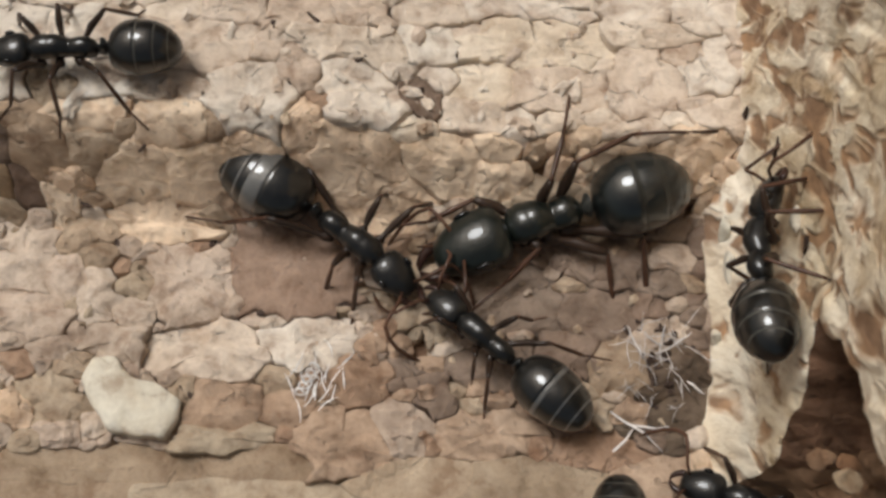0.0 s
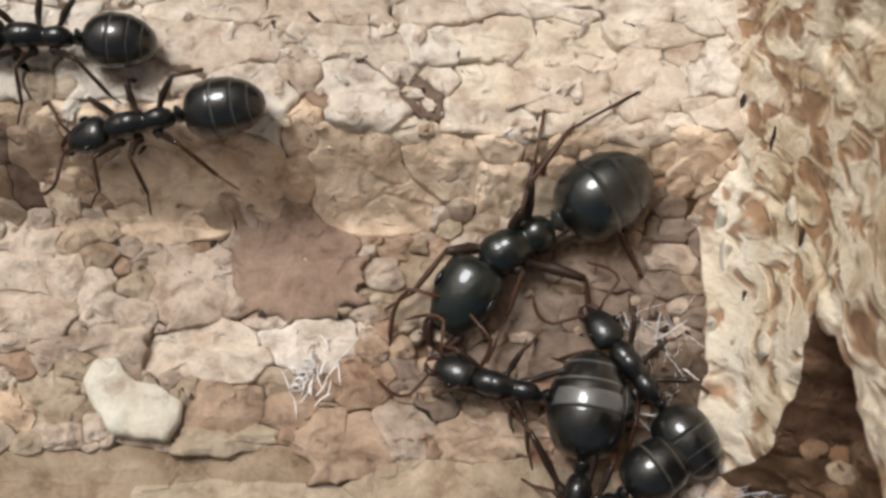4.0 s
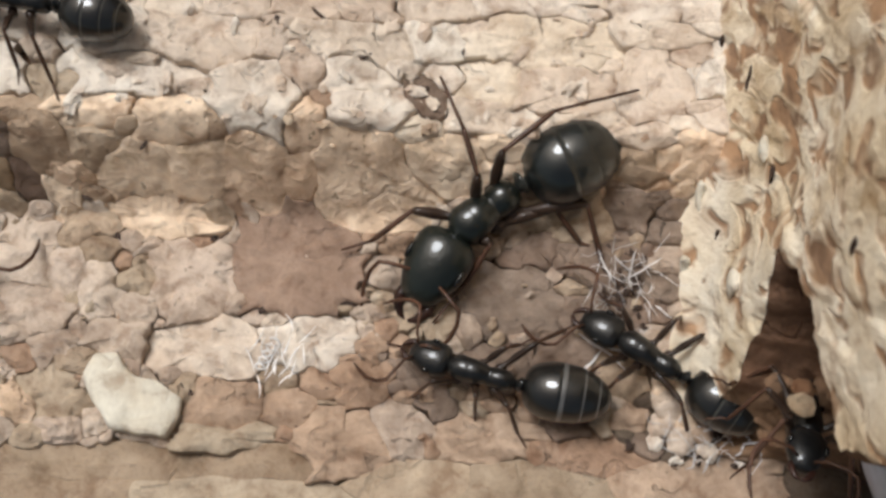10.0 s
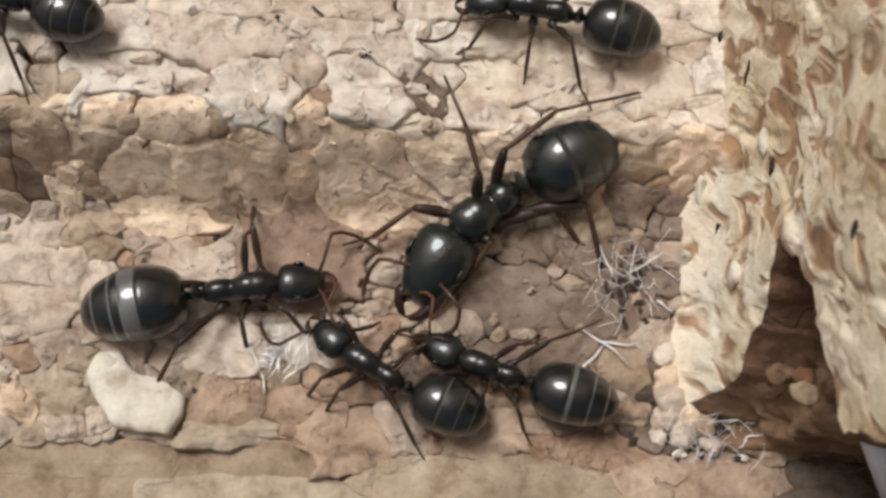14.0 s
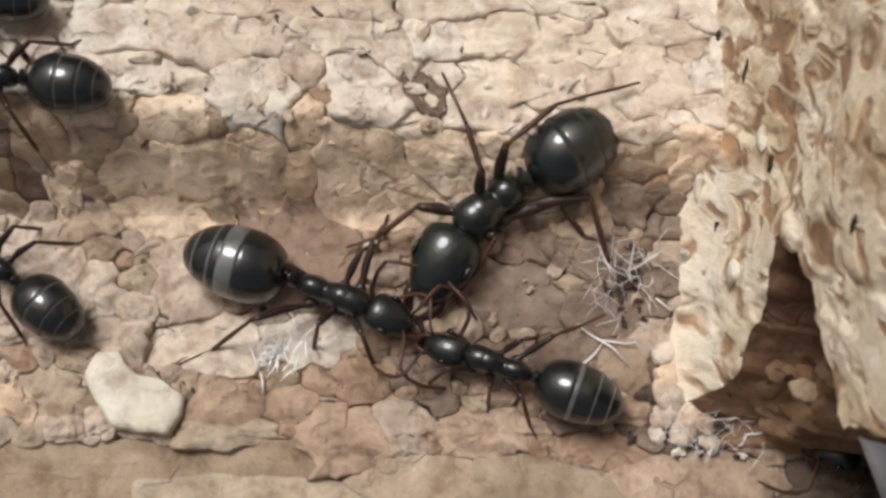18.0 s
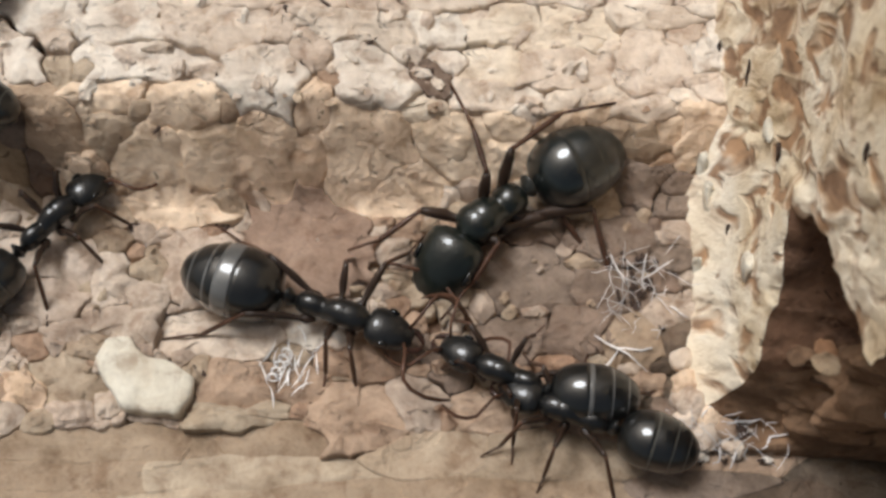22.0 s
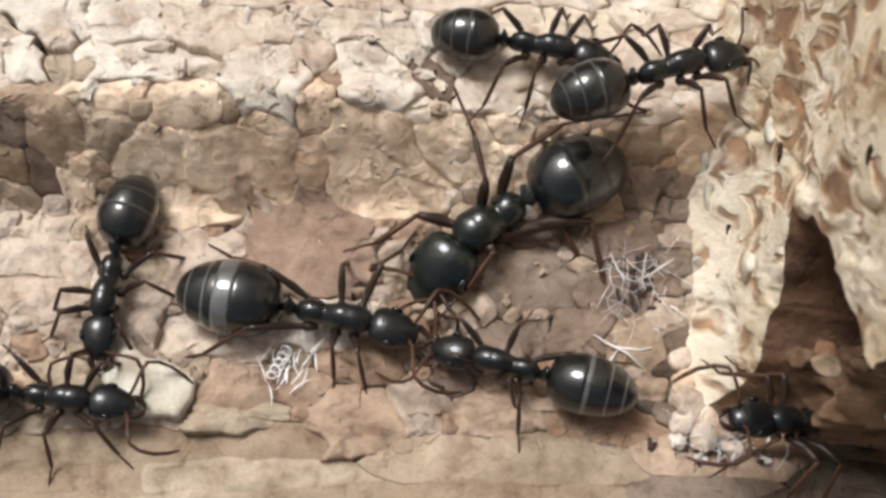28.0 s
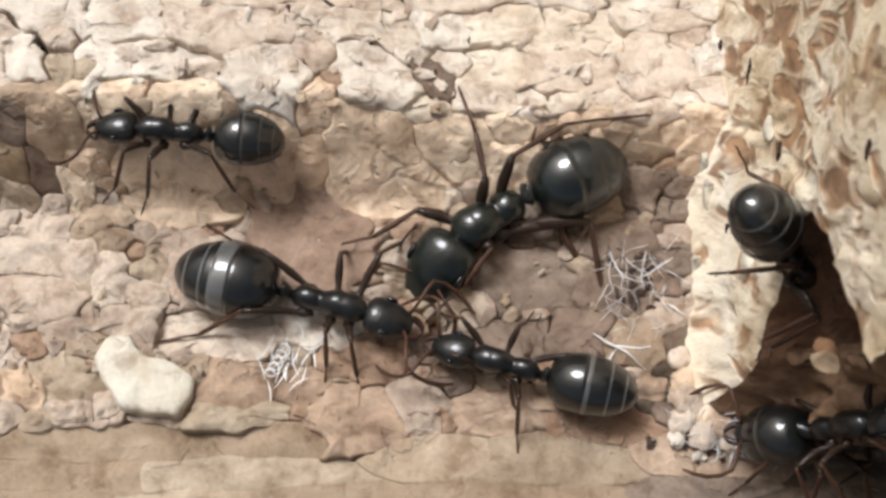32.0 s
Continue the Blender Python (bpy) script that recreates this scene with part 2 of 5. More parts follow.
QUEEN_DULL = chitin("queen_dull_chitin", (0.0065, 0.0085, 0.0068), 0.29, 0.6, 0.35, 0.3)
LIMB = chitin("brown_limb", (0.060, 0.029, 0.017), 0.36, 0.15)
QUEEN_LIMB = chitin("red_brown_limb", (0.055, 0.026, 0.015), 0.36, 0.2)
THIGH = chitin("dark_thigh", (0.024, 0.014, 0.009), 0.34, 0.2)
JAW = chitin("dark_red_jaw", (0.028, 0.012, 0.008), 0.3, 0.3)
# grey rim; where the band is wide, the grey paints a window's reflection
RIM = chitin("pale_segment_rim", (0.10, 0.098, 0.094), 0.34, 0.9, 0.2, 0.5)
DIM_RIM = chitin("dim_segment_rim", (0.07, 0.066, 0.056), 0.42, 0.2)
QUEEN_RIM = chitin("queen_segment_rim", (0.022, 0.022, 0.018), 0.4, 0.2)
# lighter than the thorax: the petiole's highlight is put into this grey
QUEEN_PETIOLE = chitin("queen_petiole", (0.03, 0.03, 0.026), 0.35, 0.4)
EYE = chitin("eye", (0.004, 0.004, 0.004), 0.15, 0.6, 0.8)
SILK = chitin("pale_silk", (0.58, 0.55, 0.53), 0.45, 0.0)
WHITE_SILK = chitin("white_silk", (0.80, 0.78, 0.76), 0.5, 0.0)
PLASTIC = chitin("grey_plastic", (0.34, 0.36, 0.42), 0.35, 0.1, 0.1, 0.4)
CRUMB = chitin("dark_crumb", (0.05, 0.032, 0.024), 0.6, 0.0)


# ---- building helpers, in millimetres ----
def mesh_from(name, verts, faces, materials, smooth=True):
    me = bpy.data.meshes.new(name)
    me.from_pydata([tuple(c * MM for c in v) for v in verts], [], faces)
    for m in materials:
        me.materials.append(m)
    if smooth:
        me.polygons.foreach_set("use_smooth", [True] * len(me.polygons))
    return me


def part(name, me, parent, label="", at=(0, 0, 0)):
    ob = new(name, me)
    ob.parent = parent
    ob.location = [c * MM for c in at]
    if label:
        ob["label"] = label
    return ob


def tube(verts, faces, pts, radii, n=7, cap=True):
    pts = [Vector(p) for p in pts]
    base = len(verts)
    side = Vector((0.31, 0.17, 0.93))
    for k, p in enumerate(pts):
        d = (pts[min(k + 1, len(pts) - 1)] - pts[max(k - 1, 0)]).normalized()
        u = d.cross(side)
        u = (u if u.length > 0.05 else d.cross(Vector((1, 0, 0)))).normalized()
        v = d.cross(u)
        for i in range(n):
            a = 2 * math.pi * i / n
            verts.append(p + (u * math.cos(a) + v * math.sin(a)) * radii[k])
    for k in range(len(pts) - 1):
        for i in range(n):
            a, b = base + k * n + i, base + k * n + (i + 1) % n
            faces.append((a, b, b + n, a + n))
    if cap:
        faces.append(tuple(base + i for i in reversed(range(n))))
        faces.append(tuple(base + (len(pts) - 1) * n + i for i in range(n)))


def hull(rings, n=20):
    """A body of revolution along x: rings of (x, half width, half height, centre z)."""
    verts, faces = [], []
    for x, w, h, cz in rings:
        for i in range(n):
            a = 2 * math.pi * i / n
            verts.append((x, w * math.cos(a), cz + h * math.sin(a)))
    for k in range(len(rings) - 1):
        for i in range(n):
            a, b = k * n + i, k * n + (i + 1) % n
            faces.append((a, a + n, b + n, b))
    faces.append(tuple(range(n)))
    faces.append(tuple((len(rings) - 1) * n + i for i in reversed(range(n))))
    return verts, faces


def smooth_step(a, b, x):
    u = min(1.0, max(0.0, (x - a) / (b - a)))
    return u * u * (3 - 2 * u)


def ground_height(x, y):
    """The chamber's floor, the slope at its back and the shelf above it."""
    shelf = 3.0 - 1.1 * smooth_step(-4, 1, x)
    u = min(1.0, max(0.0, (y + 2.4) / 2.0))
    return -0.2 + (shelf + 0.05) * (0.5 * u + 0.5 * smooth_step(0, 1, u)) + 0.05 * min(6.0, max(0.0, y))


# ---- ground ----
def grid_steps(lo, hi, inner_lo, inner_hi, fine, coarse):
    steps = list(np.arange(inner_lo, inner_hi, fine))
    low = list(np.arange(lo, inner_lo, coarse))
    high = list(np.arange(inner_hi, hi + coarse, coarse))
    return low + steps + high


xs, ys = grid_steps(-90, 90, -19, 16, 0.35, 8.0), grid_steps(-90, 90, -17, 10, 0.3, 8.0)
verts = [(x, y, ground_height(x, y) - 0.34 + 0.12 * noise.fractal(Vector((x, y, 3)) * 0.9, 1.0, 2.0, 3)) for y in ys for x in xs]
nx = len(xs)
faces = [(j * nx + i, j * nx + i + 1, (j + 1) * nx + i + 1, (j + 1) * nx + i) for j in range(len(ys) - 1) for i in range(nx - 1)]
ground = tagged(new("ground", mesh_from("ground", verts, faces, [BED])), "dark brown binder of a pressed cork nest floor", "ground", kind="structure")


# ---- an added wall, out of sight behind the shelf, that keeps low sky off the gasters ----
def build_sky_block_wall():
    nx, nz = 60, 16
    verts, faces = [], []
    for back in (0, 1):
        for j in range(nz):
            for i in range(nx):
                x, z = -60 + 120 * i / (nx - 1), -1 + 15 * j / (nz - 1)
                verts.append((x, 13 + 5 * back + (0 if back else 0.8 * noise.fractal(Vector((x * 0.3, 2, z * 0.3)), 1.0, 2.0, 3)), z))
    m = nx * nz
    for j in range(nz - 1):
        for i in range(nx - 1):
            a = j * nx + i
            faces.append((a, a + 1, a + nx + 1, a + nx))
            faces.append((m + a, m + a + nx, m + a + nx + 1, m + a + 1))
    top = (nz - 1) * nx
    faces += [(top + i, top + i + 1, m + top + i + 1, m + top + i) for i in range(nx - 1)]
    faces += [(j * nx + k, m + j * nx + k, m + (j + 1) * nx + k, (j + 1) * nx + k) for j in range(nz - 1) for k in (0, nx - 1)]
    tagged(new("wall_north", mesh_from("wall_north", verts, faces, [TONES["tan"]])), "unseen tan cork wall added to block the low sky", "wall", kind="structure")


build_sky_block_wall()


# ---- the upright cork block with its tunnel mouth ----
HOLE = [(-5.04, 6.39), (-5.97, 7.68), (-7.32, 8.68), (-9.02, 9.33), (-9.62, 9.45), (-9.90, 9.75), (-10.25, 10.90), (-10.60, 12.00), (-14.00, 19.50), (-14.00, -2.00), (-7.75, -2.00), (-7.65, 0.50), (-7.60, 1.30), (-7.50, 2.18), (-7.10, 3.02), (-6.55, 4.06), (-5.50, 5.40)]


def inside_depth(y, z):
    """How far (y, z) lies within the tunnel mouth; negative outside."""
    best, odd = 1e9, False
    for (y0, z0), (y1, z1) in zip(HOLE, HOLE[1:] + HOLE[:1]):
        dy, dz = y1 - y0, z1 - z0
        u = min(1, max(0, ((y - y0) * dy + (z - z0) * dz) / (dy * dy + dz * dz)))
        best = min(best, math.hypot(y - y0 - u * dy, z - z0 - u * dz))
        if (z0 > z) != (z1 > z) and y < y0 + (z - z0) * dy / dz:
            odd = not odd
    return best if odd else -best


def grain(y, z):
    """Where (y, z) lies in the slanting grain of the cut face."""
    return (y + 0.4 * z) * 1.5, z * 1.1


def cut_plane(y, z):
    """The block's face: it leans back from its foot, which spreads towards the tunnel."""
    lean = (0.8 + 0.7 * smooth_step(-5.5, -2.5, y)) * (1 - math.exp(-max(z, 0) / 1.8))
    return 6.9 + lean - 0.7 * (1 - smooth_step(-7.8, -3.2, y)) * math.exp(-max(z, 0) / 0.9)


def build_block():
    def edge(y, z):
        return inside_depth(y, z) + 0.3 * noise.fractal(Vector((7, y * 0.8, z * 0.6)), 1.0, 2.0, 2)

    ny, nz = 280, 470
    face, cave = [], []
    verts = []
    depth, low, sill = [], [], []
    for j in range(nz):
        for i in range(ny):
            y, z = -11.6 + 22 * i / (ny - 1), -0.9 + 19.9 * j / (nz - 1)
            p = Vector((0.37, y * 1.1 - z * 0.13 + 3.1, z * 0.33 + y * 0.4 + 0.21))
            d = edge(y, z)
            if abs(d) < 0.075:
                gy, gz = (edge(y + 0.02, z) - d) / 0.02, (edge(y, z + 0.02) - d) / 0.02
                w = d / max(0.25, gy * gy + gz * gz)
                y, z, d = y - w * gy, z - w * gz, 0.0
            x = cut_plane(y, z)
            x -= 0.12 * noise.fractal(p * 0.45, 1.0, 2.13, 2) + 0.03 * noise.fractal(p * 1.7, 0.8, 2.13, 3)
            across, along = grain(y, z)
            pit = noise.noise(Vector((3.4, across * 0.7, along * 0.5 + across * 0.2)))
            x += 0.11 * smooth_step(0.28, 0.50, pit)
            x -= 0.035 * smooth_step(0.10, 0.5, noise.noise(Vector((9.4, across * 0.5, along * 0.32 + across * 0.2))))
            x += 0.03 * smooth_step(0.35, 0.55, noise.noise(Vector((15.4, across * 1.5, along * 0.9 + across * 0.4))))
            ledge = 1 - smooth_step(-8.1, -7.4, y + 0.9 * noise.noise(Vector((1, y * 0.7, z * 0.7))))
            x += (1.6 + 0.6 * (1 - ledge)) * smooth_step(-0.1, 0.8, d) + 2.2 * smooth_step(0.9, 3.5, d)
            x += 5.0 * smooth_step(8.8, 9.5, -y + 0.4 * noise.noise(Vector((5, z, 2)))) * smooth_step(0.0, 0.8, d)
            x += 0.8 * smooth_step(0.1, 0.8, d) * noise.fractal(Vector((x * 0.7, y, z)) * 1.2 + Vector((4, 0, 0)), 1.0, 2.0, 3)
            verts.append((x, y, z))
            depth.append(d)
            low.append(ledge)
    for j in range(nz - 1):
        for i in range(ny - 1):
            f = (j * ny + i, (j + 1) * ny + i, (j + 1) * ny + i + 1, j * ny + i + 1)
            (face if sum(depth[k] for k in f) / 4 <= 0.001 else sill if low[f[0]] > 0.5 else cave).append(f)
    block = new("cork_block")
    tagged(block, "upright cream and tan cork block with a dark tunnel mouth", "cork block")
    # tunnel and sill: shaded and lit browns of the same inner cork
    for name, faces, m, label in (("cut_face", face, WALL_CORK, "pitted cream cork face"), ("tunnel", cave, SHADED_HOLE_CORK, "brown tunnel mouth, darkened in colour for its shade"), ("sill", sill, SILL_CORK, "orange-brown broken sill")):
        used = sorted({k for f in faces for k in f})
        to = {k: n for n, k in enumerate(used)}
        me = mesh_from(name, [verts[k] for k in used], [tuple(to[k] for k in f) for f in faces], [m])
        spread = me.uv_layers.new(name="grain").data
        for loop, slot in zip(me.loops, spread):
            q = verts[used[loop.vertex_index]]
            across, along = grain(q[1], q[2])
            slot.uv = along, across
        part(name, me, block, label)
    # the body behind the cut face
    b = [(11.5, -11.6, -0.9), (16, -11.6, -0.9), (16, 10.4, -0.9), (6.9, 10.4, -0.9), (8.4, -11.6, 19), (16, -11.6, 19), (16, 10.4, 19), (8.4, 10.4, 19)]
    part("core", mesh_from("core", b, [(4, 5, 6, 7), (0, 1, 5, 4), (1, 2, 6, 5), (2, 3, 7, 6)], [WALL_CORK], False), block)
    # dark pits and pale scales on the cut face
    for y, z, size, kind in ((0.55, 3.45, 0.21, 1), (-3.09, 1.30, 0.12, 1), (-2.57, 4.57, 0.14, 1), (-6.50, 11.55, 0.12, 1), (2.26, 1.90, 0.14, 1), (3.38, 1.20, 0.11, 1), (-0.86, 0.59, 0.39, 2), (-1.83, 0.70, 0.33, 2), (-4.92, 2.93, 0.30, 2), (-3.63, 0.12, 0.24, 2), (-1.75, 4.23, 0.21, 2)):
        m, name, flat = ((CRUMB, "pit", 0.07), (STONE, "scale", 0.16))[kind - 1]
        x = cut_plane(y, z)
        v, f = hull([(size * math.cos(a), flat * math.sin(a), size * (1.7 if kind < 2 else 1.5) * math.sin(a), 0) for a in (0.1, 0.5, 0.9, 1.3, 1.7, 2.1, 2.6, 3.05)], 10)
        out = []
        for p in v:
            q = Vector(p) + noise.noise_vector(Vector(p) * (1.6 / size) * 0.4 + Vector((y, z, 0))) * size * 1.3
            out.append((p[1], q.x + 0.42 * p[2], q.z))
        part(name, mesh_from(name, out, f, [m]), block, "", (x - 0.02, y, z))
    return block


cork_block = build_block()


# ---- ants ----
def scaled(vf, s):
    return [tuple(c * s for c in v) for v in vf[0]], vf[1]


def build_ant(label, s, queen=False, feet=None, bends=None, tail=(2.55, 0.94, -1.42), band=0.03):
    """An ant round the middle of its thorax, head towards +x. s: scale; band: width of the grey rim behind the first
    segment, a wide one painting in a reflection.
    """
    shell = QUEEN_SHELL if queen else SHELL
    dull = QUEEN_DULL if queen else DULL
    limb = QUEEN_LIMB if queen else LIMB
    ant = new("queen_ant" if queen else "ant")
    tagged(ant, label, "ant", "ants in the nest")
    wide = 1.45 if queen else 1.0
    # thorax: pronotum and mesonotum, a saddle, then the humped propodeum
    tall = 1.2 if queen else 1.0
    rings = [(1.12, .13, .13, .02), (1.04, .22, .21, .03), (.90, .33, .32, .05), (.70, .385, .385, .07), (.50, .38, .395, .085), (.44, .372, .388, .085), (.40, .372, .392, .09), (.24, .365, .405, .10), (.06, .335, .38, .08),
             (-.10, .305, .335, .03), (-.20, .288, .31, .0), (-.25, .28, .30, -.01), (-.29, .288, .315, .0), (-.45, .305, .35, .015), (-.64, .318, .375, .02), (-.82, .305, .36, -.01), (-.98, .25, .30, -.06), (-1.1, .13, .17, -.12)]
    rings = [(x, w * wide * 1.06, h * tall, z) for x, w, h, z in rings]
    part("thorax", mesh_from("thorax", *scaled(hull(rings, 24), s), [dull]), ant)
    rings = [(-1.02, .12, .12, -.12), (-1.15, .17, .16, -.10), (-1.26, .24 * wide, .40, .04), (-1.33, .22 * wide, .40, .05), (-1.42, .12, .15, -.08), (-1.55, .11, .11, -.1)]
    part("petiole", mesh_from("petiole", *scaled(hull(rings, 14), s), [QUEEN_PETIOLE if queen else dull]), ant, "petiole scale with its highlight painted grey" if queen else "")
    # gaster: overlapping segments, each slipped under the one before
    gl, gw, gh = (2.9, 1.15, 1.12) if queen else (tail[0], tail[1], tail[1] * 0.96)
    joint = -1.4 if queen else tail[2]
    cuts = [0.0, 0.42, 0.66, 0.83, 1.0]
    gaster = None

    def girth(u):
        v = abs(2 * min(1, max(0, u)) ** 0.86 - 1)
        return max(0.02, (1 - v ** 2.25) ** 0.48)

    for k in range(4):
        u0, u1 = cuts[k], cuts[k + 1]
        span = [max(0.0, u0 - 0.05) + (u1 - max(0.0, u0 - 0.05)) * i / 9 for i in range(10)]
        shrink = 1 - 0.022 * k
        rr = [(-gl * u, gw * girth(u) * shrink, gh * girth(u) * shrink, 0.12 * math.sin(math.pi * u) - .05) for u in span]
        if k < 3:
            x, w, h, z = rr[-1]
            rr.append((x - 0.02, w * 0.97, h * 0.97, z))
        me = mesh_from("gaster" if k == 0 else "segment", *scaled(hull(rr, 28), s), [shell])
        if k == 0:
            gaster = part("gaster", me, ant, "broad glossy black gaster" if queen else "", (joint * s, 0, -0.08 * s))
        else:
            part("segment", me, gaster)
    for u in cuts[1:4]:
        k = cuts.index(u) - 1
        wide_rim = (0.025 if queen else band if k == 0 else 0.022)
        rr = []
        for q in (0.0, 0.1, 0.35, 0.7, 1.0):
            v = u + wide_rim * q
            g = girth(v) * ((1 - 0.022 * k) * 0.992 if q == 0 else (1 - 0.022 * (k + 1)) * (1.012 if q < 1 else 0.995))
            rr.append((-gl * v - 0.004, gw * g, gh * g, 0.12 * math.sin(math.pi * v) - .05))
        part("rim", mesh_from("rim", *scaled(hull(rr, 28), s), [QUEEN_RIM if queen else RIM if band > 0.05 else DIM_RIM]), gaster, "" if queen else "grey segment rim")
    # head
    hs = 1.6 if queen else 1.0
    neck = 1.04
    rings = [(-.02, .12, .11, 0), (.03, .34, .24, 0), (.12, .49, .33, .0), (.30, .56, .39, .0), (.55, .565, .40, .0), (.80, .53, .38, -.01), (1.02, .45, .33, -.03), (1.20, .37, .26, -.06), (1.32, .28, .18, -.08), (1.37, .12, .09, -.09)]
    rings = [(x * hs, w * hs, h * hs, z) for x, w, h, z in rings]
    head = part("head", mesh_from("head", *scaled(hull(rings, 24), s), [dull]), ant, "", (neck * s, 0, 0.02 * s))
    for side in (1, -1):
        v, f = hull([(.17 * math.cos(a), .09 * math.sin(a), .15 * math.sin(a), 0) for a in [0.05 + 3.04 * i / 8 for i in range(9)]], 10)
        v = [((x + .62) * hs, y + side * .50 * hs, z + .16 * hs) for x, y, z in v]
        part("eye", mesh_from("eye", *scaled((v, f), s), [EYE]), head)
        verts, faces = [], []
        tube(verts, faces, [(q[0] * hs, side * q[1] * hs, q[2] * hs) for q in ((1.20, .26, -.10), (1.38, .29, -.13), (1.54, .22, -.15), (1.66, .10, -.16), (1.70, .0, -.16))], [.10 * hs, .11 * hs, .10 * hs, .07 * hs, .02])
        part("mandible", mesh_from("mandible", *scaled((verts, faces), s), [JAW]), head, "dark red-brown mandible")
        verts, faces = [], []
        path = ((1.15, .20, .10), (1.30, .50, .42), (1.45, 1.05, .55), (1.55, 1.30, .50), (1.85, 1.42, .30), (2.25, 1.40, .05), (2.65, 1.25, -.20), (2.95, 1.08, -.35))
        tube(verts, faces, [(x * (0.8 + 0.2 * hs), side * y, z) for x, y, z in path], [.05, .05, .06, .06, .06, .065, .065, .03], 6)
        part("antenna", mesh_from("antenna", *scaled((verts, faces), s), [limb]), head)
    # legs: coxa, femur up to the knee, tibia down, tarsus on the ground
    legs = []
    for side in (1, -1):
        for pair, (hip, foot, knee) in enumerate((((.62, .30), (2.15, 1.75), .48), ((.12, .30), (.25, 2.35), .5), ((-.42, .26), (-2.35, 2.15), .46))):
            hx, hy = hip[0], hip[1] * wide ** 0.5
            fx, fy = foot[0] - hx, foot[1] - hy
            drop = -1.1 / s
            if feet:
                foot = feet[pair + (0 if side > 0 else 3)]
                fx, fy, drop = (foot[0] - hx) / 1.07, (side * foot[1] - hy) / 1.05, foot[2] - .04
            # in the ant's own space: hip, knee, ankle, toe
            hz = -.22
            toe = Vector((hx + 1.07 * fx, side * (hy + 1.05 * fy), hz + drop + .26))
            hip3 = Vector((hx, side * hy, hz))
            bend = bends[pair + (0 if side > 0 else 3)] if bends else None
            knee3 = Vector(bend[0]) if bend else hip3 + Vector((knee * fx, side * knee * fy, .62))
            ankle = Vector(bend[1]) if bend else hip3 + Vector((.80 * fx, side * .80 * fy, .80 * drop + .22))
            g = 1.2 if queen else 1.0
            mid = hip3.lerp(knee3, 0.5) + Vector((0, 0, .04))
            root = hip3.lerp(knee3, 0.14) + Vector((0, 0, -.10))
            for name, pts, rad in (("leg", (hip3, root, root.lerp(knee3, .12), mid, hip3.lerp(knee3, .85), knee3), (.15, .17, .085, .125, .095, .07)),
                                   ("tibia", (knee3, knee3.lerp(ankle, .08), knee3.lerp(ankle, .5), knee3.lerp(ankle, .9), ankle), (.065, .055, .075, .065, .045)),
                                   ("tarsus", (ankle, ankle.lerp(toe, .35) + Vector((0, 0, .05)), ankle.lerp(toe, .7), toe, toe + (toe - ankle).normalized() * .07 + Vector((0, 0, -.06))), (.042, .036, .038, .032, .012))):
                verts, faces = [], []
                tube(verts, faces, [q - hip3 for q in pts], [r * g * (1.2 if queen and name == "leg" else 1.0) for r in rad], 8)
                me = mesh_from(name, *scaled((verts, faces), s), [THIGH if name == "leg" else limb])
                if name == "leg":
                    leg = part("leg", me, ant, "", (hx * s, side * hy * s, hz * s))
                else:
                    part(name, me, leg)
            legs.append(leg)
    return ant, head, gaster, legs


queen = build_ant("large glossy black queen ant gripping a worker", 1.0, True,
                  feet=((2.70, 1.85, -.55), (-1.58, 3.15, -1.46), (-2.55, 3.93, -1.67), (3.9, -1.1, -.3), (-1.8, -3.2, 1.0), (-5.2, -.75, .85)),
                  bends=(((.35, .80, .05), (1.47, 1.33, -.47)), ((-1.45, 1.35, -.42), (-1.29, 2.42, -1.11)), ((-2.55, 1.15, -.35), (-2.18, 2.80, -1.25)),
                         ((1.70, -1.05, .15), (3.10, -.90, -.18)), ((-.39, -.65, .90), (-1.08, -1.75, 1.15)), ((-1.15, -.86, 1.20), (-2.90, -1.20, 1.20))))
held = build_ant("black worker ant held by the queen's jaws", 0.84, tail=(2.9, 0.96, -1.3), band=0.055,
                 feet=((2.6, .9, -1.2), (-.5, 1.3, -1.2), (-1.6, 2.0, -1.2), (3.3, -1.0, -1.1), (-.9, -2.0, -.7), (-3.4, -2.2, -.6)))
bitten = build_ant("black worker ant with a striped gaster facing the queen", 0.96, tail=(3.1, 1.08, -1.45), band=0.175,
                   feet=((1.34, 3.4, -1.1), (-.15, 2.6, -1.1), (-4.6, 1.5, -1.0), (1.5, -1.9, -1.1), (.3, -1.9, -1.1), (-4.4, -2.2, -1.1)))
climber = build_ant("black worker ant crossing the cork shelf", 0.86)
watcher = build_ant("dark worker ant standing on the cork shelf", 0.84, tail=(2.35, 0.90, -1.38))
forager = build_ant("black worker ant running along the chamber floor", 0.84)
runner = build_ant("black worker ant coming out of the tunnel", 0.86)
porter = build_ant("dark worker ant hurrying past the queen", 0.84)
guard = build_ant("dark worker ant waiting at the tunnel mouth", 0.84)


